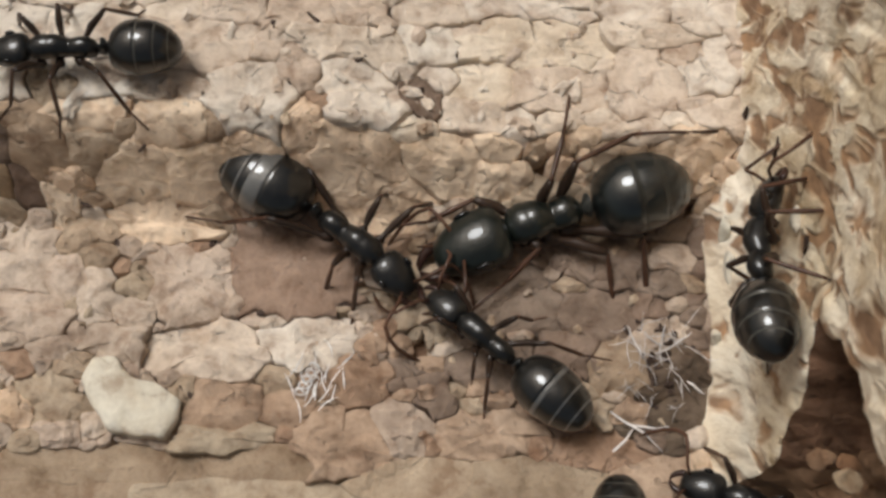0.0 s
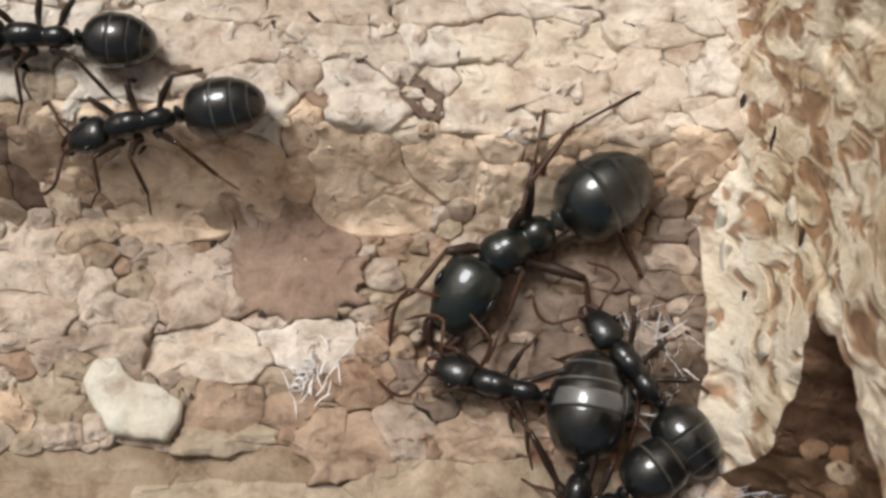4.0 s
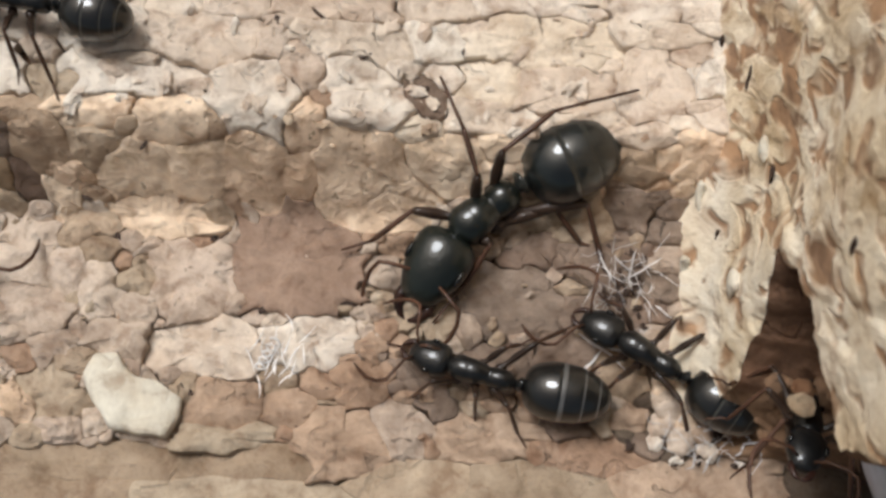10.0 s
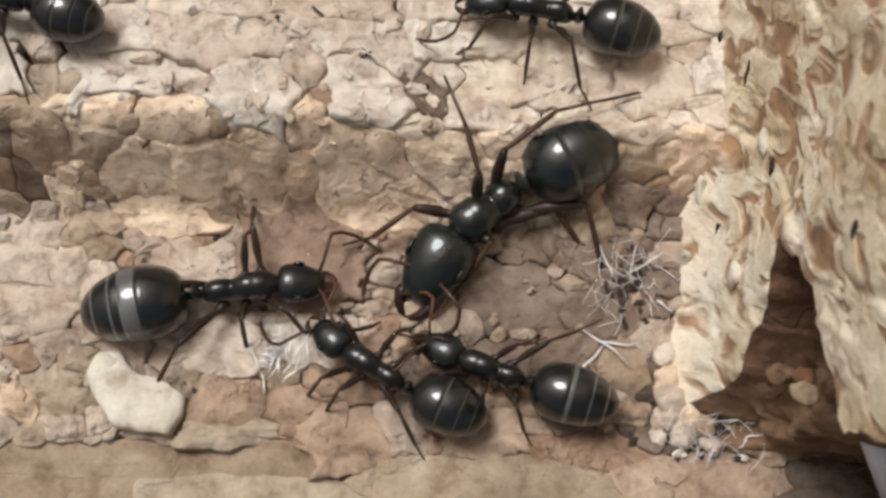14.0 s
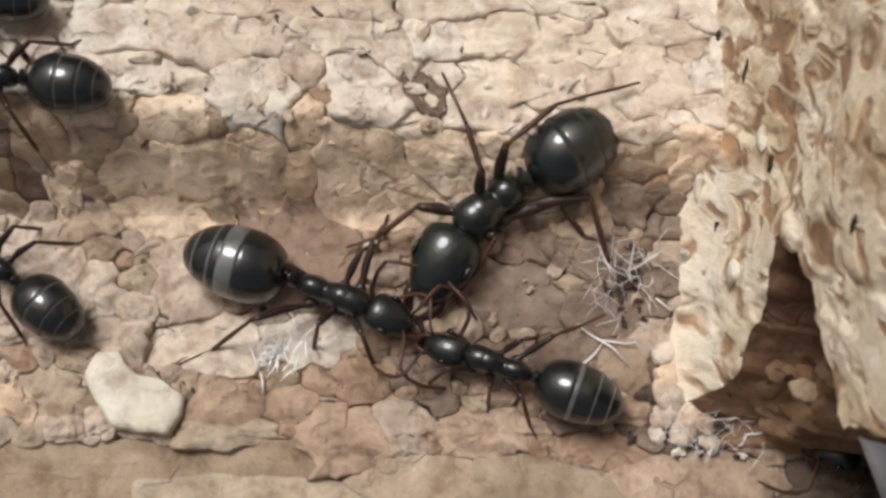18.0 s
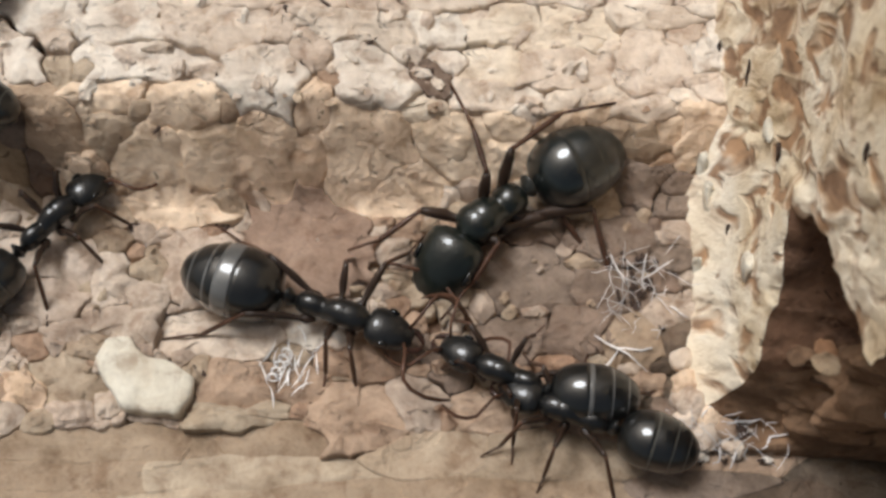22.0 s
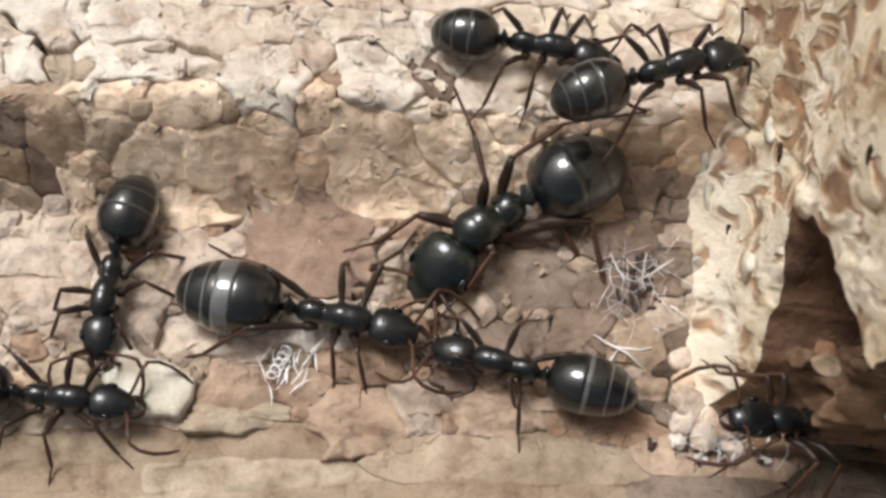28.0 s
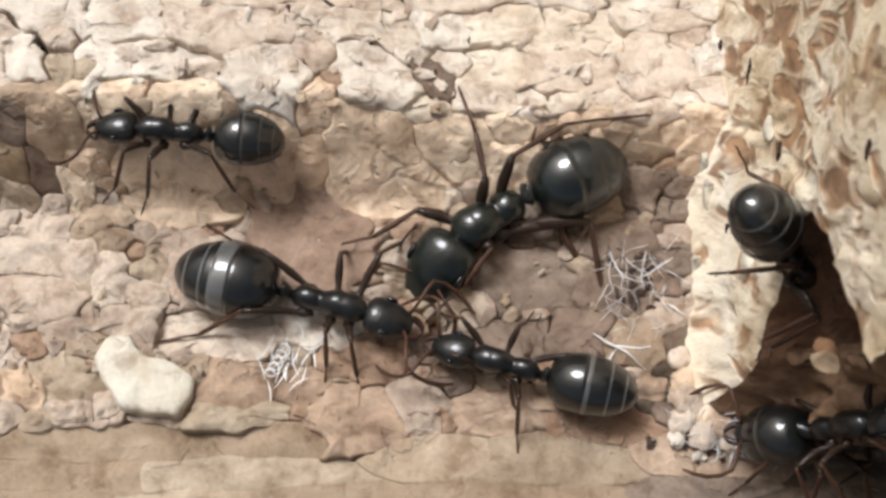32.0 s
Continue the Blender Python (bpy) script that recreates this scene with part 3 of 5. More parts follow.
# ---- silk, shed threads and crumbs ----
def build_tangle(name, label, heart, reach, count, seed, length, radius, rise, materials):
    """Pale threads lying loosely over one another, with dark specks caught between them."""
    rng = random.Random(seed)
    tangle = tagged(new(name), label, "silk threads")
    for k in range(count):
        x, y = heart[0] + rng.uniform(-1, 1) * reach[0], heart[1] + rng.uniform(-1, 1) * reach[1]
        a, z = rng.uniform(0, 6.28), rng.uniform(0.05, rise)
        pts = []
        step = length * rng.uniform(0.5, 1.3) / 7
        for i in range(8):
            pts.append((x, y, ground_height(x, y) + 0.15 + max(0.0, z)))
            a += rng.uniform(-0.22, 0.22) if rng.random() < 0.86 else rng.uniform(-1.5, 1.5)
            x, y, z = x + step * math.cos(a), y + step * math.sin(a), z + rng.uniform(-0.08, 0.08)
        v, f = [], []
        tube(v, f, pts, [(2.6 if k % 9 == 0 else 1.0) * radius * q for q in (0.5, 1, 1.15, 1, 1.1, 1, 0.8, 0.3)], 5)
        part("thread", mesh_from("thread", v, f, [materials[0]]), tangle)
    for k in range(count):
        x, y = heart[0] + rng.gauss(0, 0.5) * reach[0], heart[1] + rng.gauss(0, 0.5) * reach[1]
        part("speck", speck_mesh(rng, rng.uniform(0.04, 0.10), materials[1], rng.uniform(1.0, 2.5)), tangle, "", (x, y, ground_height(x, y) + 0.17))
    return tangle


def speck_mesh(rng, r, material, long=1.0):
    turn = rng.uniform(0, 6.28)
    v, f = hull([(r * long * math.cos(a), r * rng.uniform(0.7, 1.1) * math.sin(a), r * rng.uniform(0.5, 0.9) * math.sin(a), 0) for a in (0.15, 0.7, 1.3, 1.9, 2.5, 3.0)], 7)
    v = [(x + r * rng.uniform(-.28, .28), y + r * rng.uniform(-.28, .28), z + r * rng.uniform(-.22, .22)) for x, y, z in v]
    v = [(x * math.cos(turn) - y * math.sin(turn), x * math.sin(turn) + y * math.cos(turn), z) for x, y, z in v]
    return mesh_from("speck", v, f, [material], False)


def lump_mesh(rng, r, material, flat=0.75):
    """A torn, rounded lump."""
    v, f = hull([(1.25 * r * math.cos(a), r * math.sin(a), flat * r * math.sin(a), 0) for a in [0.06 + 3.02 * i / 10 for i in range(11)]], 14)
    seed, turn = rng.uniform(0, 50), rng.uniform(0, 6.28)
    out = []
    for q in v:
        q = Vector(q)
        q += noise.noise_vector(q * (1.3 / r) + Vector((seed, 0, 0))) * 0.36 * r + noise.noise_vector(q * (3.4 / r) + Vector((0, seed, 0))) * 0.13 * r
        out.append((q.x * math.cos(turn) - q.y * math.sin(turn), q.x * math.sin(turn) + q.y * math.cos(turn), q.z))
    return mesh_from("lump", out, f, [material])


upper_silk = build_tangle("silk_tangle", "loose grey-white silk threads and dark specks on the floor", (5.35, -4.3), (0.85, 1.15), 40, 3, 1.0, 0.010, 0.5, (SILK, CRUMB))
lower_silk = build_tangle("silk_tangle", "pale broken threads heaped at the block's foot", (7.3, -8.5), (1.4, 0.5), 40, 8, 0.9, 0.011, 0.6, (SILK, CRUMB))
# torn lumps at the block's foot and pale crumbs caught in the lower threads
rng = random.Random(12)
for x, y, r, tone in ((6.22, -6.35, 0.30, "pale"), (6.28, -6.95, 0.36, "gold"), (6.36, -7.55, 0.44, "rose"), (6.75, -7.95, 0.40, "gold"), (6.12, -8.05, 0.34, "pale"), (6.62, -8.45, 0.36, "rose"), (7.15, -8.25, 0.32, "rust"), (7.35, -8.75, 0.24, "pale"), (5.95, -8.55, 0.22, "cream"), (6.05, -7.35, 0.20, "rose")):
    part("lump", lump_mesh(rng, r, TONES[tone]), cork_block, "pinkish lump of torn cork", (x, y, ground_height(x, y) + 0.12 + 0.35 * r))
for x, y, z, r in ((8.25, -6.95, 1.6, 0.22), (8.35, -7.55, 3.6, 0.26), (8.5, -7.95, 5.1, 0.24), (8.2, -7.3, 2.6, 0.18)):
    part("flake", lump_mesh(rng, r, SILL_CORK, 0.3), cork_block, "brown flake at the tunnel's sill", (x, y, z))
for x, y, z, r in ((8.45, -7.05, 2.4, 0.30), (8.4, -8.35, 5.2, 0.26)):
    part("flake", lump_mesh(rng, r, TONES["umber"], 0.22), cork_block, "pale flake over the tunnel's sill", (x, y, z))
for k in range(16):
    x, y, r = 7.5 + rng.uniform(-1.2, 1.2), -8.7 + rng.uniform(-0.45, 0.45), rng.uniform(0.05, 0.15)
    part("crumb", speck_mesh(rng, r, TONES["cream" if k % 3 else "rose"], rng.uniform(1, 1.7)), lower_silk, "pale crumb", (x, y, ground_height(x, y) + 0.16))
# a broken thick thread that forks beside the held worker
for pts in (((3.95, -5.60), (4.25, -5.86), (4.55, -6.05), (4.80, -6.22), (5.25, -6.75)), ((4.35, -5.95), (4.75, -6.02), (5.15, -6.10), (5.45, -6.05)), ((4.55, -6.05), (4.30, -6.40), (3.95, -6.70))):
    v, f = [], []
    tube(v, f, [(x, y, ground_height(x, y) + 0.32 + 0.05 * k) for k, (x, y) in enumerate(pts)], [0.02, 0.036, 0.034, 0.03, 0.012][:len(pts)], 6)
    part("strand", mesh_from("strand", v, f, [SILK]), upper_silk, "thick white strand")
silk_coil = tagged(new("silk_coil"), "small white coil of silk with loose fibres on the floor", "silk coil")
rng = random.Random(17)
v, f = [], []
turns = [(0.17 * i / 1.9, 2 * math.pi * i / 10) for i in range(46)]
tube(v, f, [(-4.72 + 0.10 * q + 0.16 * math.cos(a), -6.75 + q * 0.20 + 0.10 * math.sin(a), 0.26 + 0.13 * math.sin(a)) for q, a in turns], [0.026] * len(turns), 6)
part("coil", mesh_from("coil", v, f, [WHITE_SILK]), silk_coil)
for k in range(24):
    v, f = [], []
    x, y, a = -4.35 + rng.gauss(0, 0.34), -6.35 + rng.gauss(0, 0.42), rng.choice((1.4, 1.7, 2.0, 1.0)) + rng.uniform(-0.3, 0.3)
    long, bend = rng.uniform(0.35, 0.95), rng.uniform(-0.5, 0.5)
    tube(v, f, [(x + long * (q - 0.5) * math.cos(a + bend * q), y + long * (q - 0.5) * math.sin(a + bend * q), ground_height(x, y) + 0.40 + 0.05 * math.sin(3 * q)) for q in (0, 0.2, 0.4, 0.6, 0.8, 1.0)], [0.006, 0.015, 0.02, 0.018, 0.013, 0.006], 5)
    part("thread", mesh_from("thread", v, f, [WHITE_SILK]), silk_coil)

# the nest's smooth plastic edge beyond the block
v, f = hull([(q, 0.9 - 0.12 * abs(q - 5) / 5, 0.9 - 0.12 * abs(q - 5) / 5, 0) for q in (0.0, 0.15, 0.5, 5.0, 9.5, 9.85, 10.0)], 18)
edge = tagged(new("plastic_edge", mesh_from("plastic_edge", [(0.0 + z * 0.9 + 0.9, -x, 1.2 * y) for x, y, z in v], f, [PLASTIC])), "smooth blue-grey plastic edge of the nest", "nest edge")
edge.matrix_world = pose(9.75 * MM, -9.2 * MM, 4.2 * MM, 0, 0, 17)

# the pale chip lying on the floor
CHIP = [(-9.53, -6.94), (-9.23, -6.30), (-8.59, -6.33), (-8.11, -6.91), (-7.40, -7.12), (-6.80, -7.51), (-6.78, -8.09), (-7.11, -8.62), (-7.90, -8.57), (-8.60, -8.37), (-9.19, -7.66)]
v, f = [], []
cx, cy = sum(p[0] for p in CHIP) / len(CHIP), sum(p[1] for p in CHIP) / len(CHIP)
rim = [(a[0] + (b[0] - a[0]) * q, a[1] + (b[1] - a[1]) * q) for a, b in zip(CHIP, CHIP[1:] + CHIP[:1]) for q in (0.1, 0.3, 0.5, 0.7, 0.9)]
for scale, z in ((0.95, -0.35), (1.0, 0.28), (0.98, 0.46), (0.93, 0.56), (0.80, 0.61), (0.5, 0.64), (0.2, 0.65)):
    for px, py in rim:
        w = noise.noise_vector(Vector((px, py, z)) * 1.8) * 0.07
        v.append(((px - cx) * scale + w.x, (py - cy) * scale + w.y, z + (0.14 * noise.fractal(Vector((px * scale, py * scale, 5)) * 0.9, 1.0, 2.0, 3) if z > 0 else 0)))
m = len(rim)
f = [(j * m + i, j * m + (i + 1) % m, (j + 1) * m + (i + 1) % m, (j + 1) * m + i) for j in range(6) for i in range(m)] + [tuple(6 * m + i for i in range(m))]
chip = tagged(new("cork_chip", mesh_from("cork_chip", v, f, [STONE])), "pale cream chip of cork lying on the floor", "cork chip")
chip.location = (cx * MM, cy * MM, ground_height(cx, cy) * MM)

CRUMBS = ((-0.35, 0.67, 0.15, 1.0), (-0.01, 0.47, 0.13, 1.5), (-0.73, 0.46, 0.08, 1.0), (-3.81, 0.63, 0.13, 1.6), (-5.59, -0.47, 0.13, 1.4), (-6.12, 0.20, 0.10, 1.0), (0.75, 1.90, 0.10, 1.5), (-2.04, 1.34, 0.06, 5.0), (-3.21, 2.44, 0.06, 5.0), (-7.33, -3.06, 0.11, 2.0), (-6.22, -2.94, 0.08, 2.0), (-4.67, -4.95, 0.13, 2.0), (-2.32, -4.79, 0.15, 3.0), (-6.69, -7.28, 0.10, 3.0), (2.44, 0.79, 0.10, 1.3), (-2.56, -6.63, 0.08, 1.0), (-2.92, -7.18, 0.08, 1.0), (-7.78, -0.98, 0.06, 5.0), (-9.84, -1.94, 0.06, 5.0), (-7.47, 1.29, 0.06, 5.0), (-8.94, -2.92, 0.08, 3.0), (-4.33, 2.23, 0.10, 1.3), (4.26, 2.84, 0.10, 1.0))
rng = random.Random(21)
for cx, cy, size, long in CRUMBS:
    part("crumb", speck_mesh(rng, size, CRUMB, long), ground, "", (cx, cy, ground_height(cx, cy) + 0.13))


# ---- cork granules of the floor, slope and shelf ----
# x, y, half width, half depth and tone of the granules that stand out
SHELF_BACK = (
    (-8.81, 1.83, 1.15, 0.59, "cream"),
    (-6.21, 1.73, 1.34, 0.82, "pale"),
    (-4.37, 1.58, 0.40, 0.43, "rose"),
    (-3.51, 0.95, 0.42, 0.89, "rose"),
    (-2.41, 1.82, 1.49, 0.55, "pale"),
    (-3.49, 2.70, 0.73, 0.37, "pale"),
    (-2.06, 2.89, 0.89, 0.47, "pale"),
    (-5.49, 2.73, 0.71, 0.47, "pale"),
    (-6.88, 2.75, 0.65, 0.37, "pale"),
    (-0.03, 2.15, 0.76, 0.68, "cream"),
    (2.90, 2.22, 2.06, 0.72, "gilt"),
    (2.59, 3.38, 1.51, 0.38, "cream"),
    (5.86, 0.99, 0.88, 1.07, "pale"),
    (3.50, 0.81, 1.53, 0.57, "pale"),
    (5.91, 2.43, 1.14, 0.38, "pale"),
    (5.94, 3.34, 1.05, 0.38, "cream"),
    (-11.00, 2.31, 1.07, 0.66, "cream"),
)
SHELF_LIP = (
    (-8.00, 0.66, 1.70, 0.56, "cream"),
    (-8.90, -0.36, 0.83, 0.40, "gold"),
    (-7.05, -0.46, 0.90, 0.44, "gold"),
    (-11.25, -0.26, 0.62, 0.42, "ochre"),
    (-4.83, 0.11, 0.84, 0.98, "cream"),
    (-10.61, 0.54, 0.39, 0.36, "tan"),
    (-9.97, 0.39, 0.30, 0.26, "tan"),
    (-10.10, -0.16, 0.40, 0.30, "gold"),
    (-11.49, 0.75, 0.49, 0.75, "cream"),
    (-6.19, 0.28, 0.42, 0.23, "rose"),
    (-2.16, 0.81, 0.78, 0.36, "cream"),
    (-3.06, 0.11, 0.38, 0.27, "rust"),
    (-1.83, -0.11, 0.93, 0.55, "cream"),
    (-0.29, 0.44, 0.62, 0.46, "dusk"),
    (0.33, 1.07, 0.50, 0.40, "cream"),
    (1.47, 1.12, 0.72, 0.70, "gilt"),
    (1.00, -0.11, 0.71, 0.48, "pale"),
    (5.50, -0.43, 0.71, 0.26, "pale"),
    (-0.47, -0.36, 0.77, 0.33, "gilt"),
    (-3.54, -0.54, 0.74, 0.48, "gold"),
)
# dusk, umber and ochre at the left carry the slope's shade in their colour
SLOPE = (
    (-11.79, -0.95, 0.50, 0.32, "dusk"),
    (-10.63, -1.02, 0.72, 0.44, "ochre"),
    (-9.11, -1.00, 0.80, 0.28, "ochre"),
    (-12.12, -1.55, 0.50, 0.26, "umber"),
    (-11.42, -1.62, 0.34, 0.34, "dusk"),
    (-12.21, -2.03, 0.54, 0.25, "tan"),
    (-10.05, -1.57, 0.58, 0.25, "gold"),
    (-9.44, -1.80, 0.42, 0.22, "ochre"),
    (-10.45, -2.15, 0.52, 0.42, "gold"),
    (-8.07, -1.55, 0.98, 0.46, "gold"),
    (-7.81, -2.40, 1.40, 0.52, "gold"),
    (-9.86, -2.76, 0.80, 0.42, "ochre"),
    (-6.41, -1.35, 0.70, 0.46, "gold"),
    (-4.95, -1.55, 0.78, 0.60, "gold"),
    (-3.84, -1.59, 0.47, 0.46, "gold"),
    (-1.81, -1.66, 1.64, 1.08, "gold"),
    (0.16, -1.15, 1.19, 0.58, "gold"),
    (3.05, -2.09, 0.80, 0.46, "tan"),
    (4.27, -2.48, 0.64, 0.61, "tan"),
    (5.53, -1.99, 0.86, 0.61, "dusk"),
    (5.25, -1.10, 0.94, 0.35, "tan"),
)
FLOOR_BACK = (
    (-11.55, -3.40, 0.93, 1.00, "rose"),
    (-11.22, -5.04, 1.04, 0.62, "rose"),
        (-10.15, -3.92, 0.41, 0.56, "rose"),
    (-9.18, -4.57, 0.66, 0.78, "rose"),
    (-8.33, -4.20, 0.51, 0.36, "tan"),
    (-8.17, -5.01, 0.69, 0.39, "pink"),
    (-6.68, -4.20, 1.20, 1.18, "rose"),
    (-3.85, -3.60, 1.98, 1.65, "brown"),
    (2.24, -4.66, 1.52, 0.98, "dusk"),
    (4.52, -5.13, 0.94, 0.81, "dusk"),
    (-0.21, -4.52, 0.95, 0.98, "tan"),
    (5.04, -3.65, 0.96, 0.66, "dusk"),
)
# rust and dusk in the middle paint in the ants' cast shadow
FLOOR_FRONT = (
    (-6.18, -6.09, 1.62, 0.76, "pale"),
    (-8.53, -5.92, 0.94, 0.61, "pink"),
    (-3.28, -5.87, 1.19, 0.70, "cream"),
    (-5.53, -7.52, 0.86, 0.59, "rust"),
    (-10.26, -7.32, 0.86, 0.65, "tan"),
    (-11.36, -7.67, 0.65, 0.46, "gold"),
    (-3.98, -7.73, 0.71, 0.49, "rust"),
    (-2.35, -8.73, 1.25, 0.94, "rust"),
    (-0.90, -8.26, 0.80, 0.67, "pink"),
    (-5.53, -8.50, 1.46, 0.27, "sand"),
    (-2.00, -7.19, 0.71, 0.62, "rust"),
    (-0.02, -7.39, 0.68, 0.62, "dusk"),
    (1.68, -6.43, 1.09, 0.63, "dusk"),
    (3.55, -6.42, 0.93, 0.70, "dusk"),
    (4.93, -6.72, 0.93, 0.63, "tan"),
    (-9.66, -6.53, 0.62, 0.32, "tan"),
)
FRONT = (
    (-8.79, -9.30, 3.03, 0.51, "plank"),
    (-4.55, -9.19, 1.67, 0.45, "plank"),
    (-0.52, -9.68, 1.69, 0.48, "sand"),
    (-9.93, -10.03, 2.56, 0.45, "plank"),
    (-5.56, -10.05, 3.16, 0.42, "sand"),
    (2.72, -9.83, 1.96, 0.65, "plank"),
    (1.52, -8.45, 1.37, 0.61, "rust"),
    (4.41, -8.88, 1.37, 0.54, "rust"),
)


def reach(dx, dy):
    """How far a step lies out, in a measure whose circle is a rounded square."""
    return (abs(dx) ** 2.6 + abs(dy) ** 2.6) ** (1 / 2.6)


def granule_sites():
    rng = random.Random(5)
    sites = list(SHELF_BACK + SHELF_LIP + SLOPE + FLOOR_BACK + FLOOR_FRONT + FRONT)
    tries = 0
    while len(sites) < 800 and tries < 40000:
        tries += 1
        x, y = rng.uniform(-17, 12), rng.uniform(-14.5, 8.5)
        if y < -8.8:
            rx = rng.choice((1.6, 2.2, 3.0))
            ry = 0.24 * rx
        elif y > -0.6:
            rx = rng.choice((0.45, 0.7, 1.0, 1.4)) if y < 4 else 1.6
            ry = rx * rng.uniform(0.4, 0.7)
        else:
            rx = rng.choice((0.26, 0.38, 0.5, 0.65, 0.85))
            ry = rx * rng.uniform(0.6, 1.0)
        if all(abs(x - a) > 6 or reach((x - a) / (rx + p), (y - b) / (ry + q)) > 0.86 for a, b, p, q, _ in sites):
            if y < -8.8:
                # tones grow darker towards the tunnel side
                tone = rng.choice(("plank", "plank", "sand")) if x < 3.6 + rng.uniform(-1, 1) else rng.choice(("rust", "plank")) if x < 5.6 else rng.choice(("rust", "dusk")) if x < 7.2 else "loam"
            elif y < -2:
                # y < -6, middle: darker tones hold the ants' shadow
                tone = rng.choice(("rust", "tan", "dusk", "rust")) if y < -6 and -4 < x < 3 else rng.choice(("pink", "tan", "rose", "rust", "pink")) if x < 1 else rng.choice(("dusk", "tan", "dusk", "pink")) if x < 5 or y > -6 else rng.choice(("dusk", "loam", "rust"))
            elif y < -0.5:
                # mostly ochre left of x = -2, as painted shade
                tone = rng.choice(("ochre", "gold", "ochre", "ochre")) if x < -2 else rng.choice(("gold", "ochre", "gold"))
            else:
                tone = rng.choice(("cream", "pale", "pale", "cream", "pale", "rose"))
            sites.append((x, y, rx, ry, tone))
    return sites


def outline(k, sites):
    """The outline of one granule: going out from its middle until another one is nearer, each measured by its own size."""
    x, y, rx, ry, _ = sites[k]
    others = np.array([(a, b, p, q) for j, (a, b, p, q, _) in enumerate(sites) if j != k and abs(a - x) < 2.0 * rx + 2.0 * p and abs(b - y) < 2.0 * ry + 2.0 * q])
    n = max(20, min(84, int(4.6 * (rx + ry) / 0.13)))
    steps = np.linspace(0.15, 1.55, 43)
    poly = []
    for i in range(n):
        a = 2 * math.pi * (i + 0.5 * (k % 2)) / n
        c, d = math.cos(a), math.sin(a)
        unit = 1 / reach(c, d)
        px, py = x + rx * unit * c * steps, y + ry * unit * d * steps
        r = steps[-1]
        if len(others):
            near = ((np.abs((px[:, None] - others[:, 0]) / others[:, 2]) ** 2.6 + np.abs((py[:, None] - others[:, 1]) / others[:, 3]) ** 2.6) ** (1 / 2.6)).min(axis=1)
            past = np.nonzero(near < steps)[0]
            if len(past):
                m = past[0]
                r = steps[m] if m == 0 else steps[m - 1] + (steps[m] - steps[m - 1]) * (near[m - 1] - steps[m - 1]) / ((near[m - 1] - steps[m - 1]) - (near[m] - steps[m]))
        poly.append((x + rx * unit * c * r, y + ry * unit * d * r))
    return poly


def torn(x, y):
    """Shifts a point of the plan a little, so that straight joints become torn edges."""
    p = Vector((x, y, 0.0))
    a = noise.noise_vector(p * 0.8) * 0.34 + noise.noise_vector(p * 2.3 + Vector((5, 1, 2))) * 0.16 + noise.noise_vector(p * 6.0) * 0.05
    return x + a.x * 1.3, y + a.y * 0.8


def build_granules():
    sites = granule_sites()
    rng = random.Random(9)
    for k, (x, y, rx, ry, tone) in enumerate(sites):
        front, shelf = y < -8.8, y > -0.7
        ragged = 0.35 if front else 1.0
        fine = []
        for px, py in outline(k, sites):
            # joints open and close along an edge
            p = Vector((px, py, 0.13 * k))
            open_by = (0.02 if front else 0.15 if shelf else 0.10) * max(0.0, noise.noise(p * 1.1) + (0.0 if front else 0.10 if shelf else 0.12)) - 0.03
            far = math.hypot(px - x, py - y)
            f = max(0.4, 1 - open_by / max(far, 0.1))
            tx, ty = torn(x + (px - x) * f, y + (py - y) * f)
            fine.append((x + (px - x) * f + ragged * (tx - x - (px - x) * f), y + (py - y) * f + ragged * (ty - y - (py - y) * f)))
        n = len(fine)
        cx, cy = sum(p[0] for p in fine) / n, sum(p[1] for p in fine) / n
        size = max(0.15, sum(math.hypot(p[0] - cx, p[1] - cy) for p in fine) / n)
        lift = rng.uniform(0.0, 0.03 if front else 0.15 if shelf else 0.13) + (0.10 if tone == "brown" else 0)
        tilt = 0.02 if front else 0.10
        tx, ty = rng.uniform(-tilt, tilt), rng.uniform(-tilt, tilt)
        swell = 0.0 if front or shelf or tone in ("brown", "dusk") else 0.14 * min(1.0, size / 0.6)
        verts, faces = [], []
        rings = [(-0.02, -0.62), (0.0, 0.0), (0.02, 0.045), (0.07, 0.075), (0.16, 0.09)] + [(size * q, 0.095 + swell * (1 - (1 - q) ** 2)) for q in (0.36, 0.5, 0.62, 0.74, 0.86, 0.95) if size * q > 0.2]
        for inset, up in rings:
            scale = 1 - min(0.97, inset / size)
            up *= 0.3 if front and up > 0 else 1.0
            for px, py in fine:
                ax, ay = cx + (px - cx) * scale, cy + (py - cy) * scale
                h = ground_height(ax, ay) + lift + up + tx * (ax - cx) + ty * (ay - cy)
                if up > 0.0:
                    h += (0.06 if front else 0.11 if shelf else 0.15) * noise.fractal(Vector((ax * 1.0, ay * 1.5, 0.37 * k + 11)), 1.0, 2.0, 4)
                    h += 0 if front else 0.05 * max(-0.3, noise.noise(Vector((ax * 3.1, ay * 5.2, 0.2 * k))))
                verts.append((ax - cx, ay - cy, h))
        last = len(rings) - 1
        for j in range(last):
            for i in range(n):
                a, b = j * n + i, j * n + (i + 1) % n
                faces.append((a, b, b + n, a + n))
        faces.append(tuple(last * n + i for i in range(n)))
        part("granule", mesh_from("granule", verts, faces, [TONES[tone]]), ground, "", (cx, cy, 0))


build_granules()


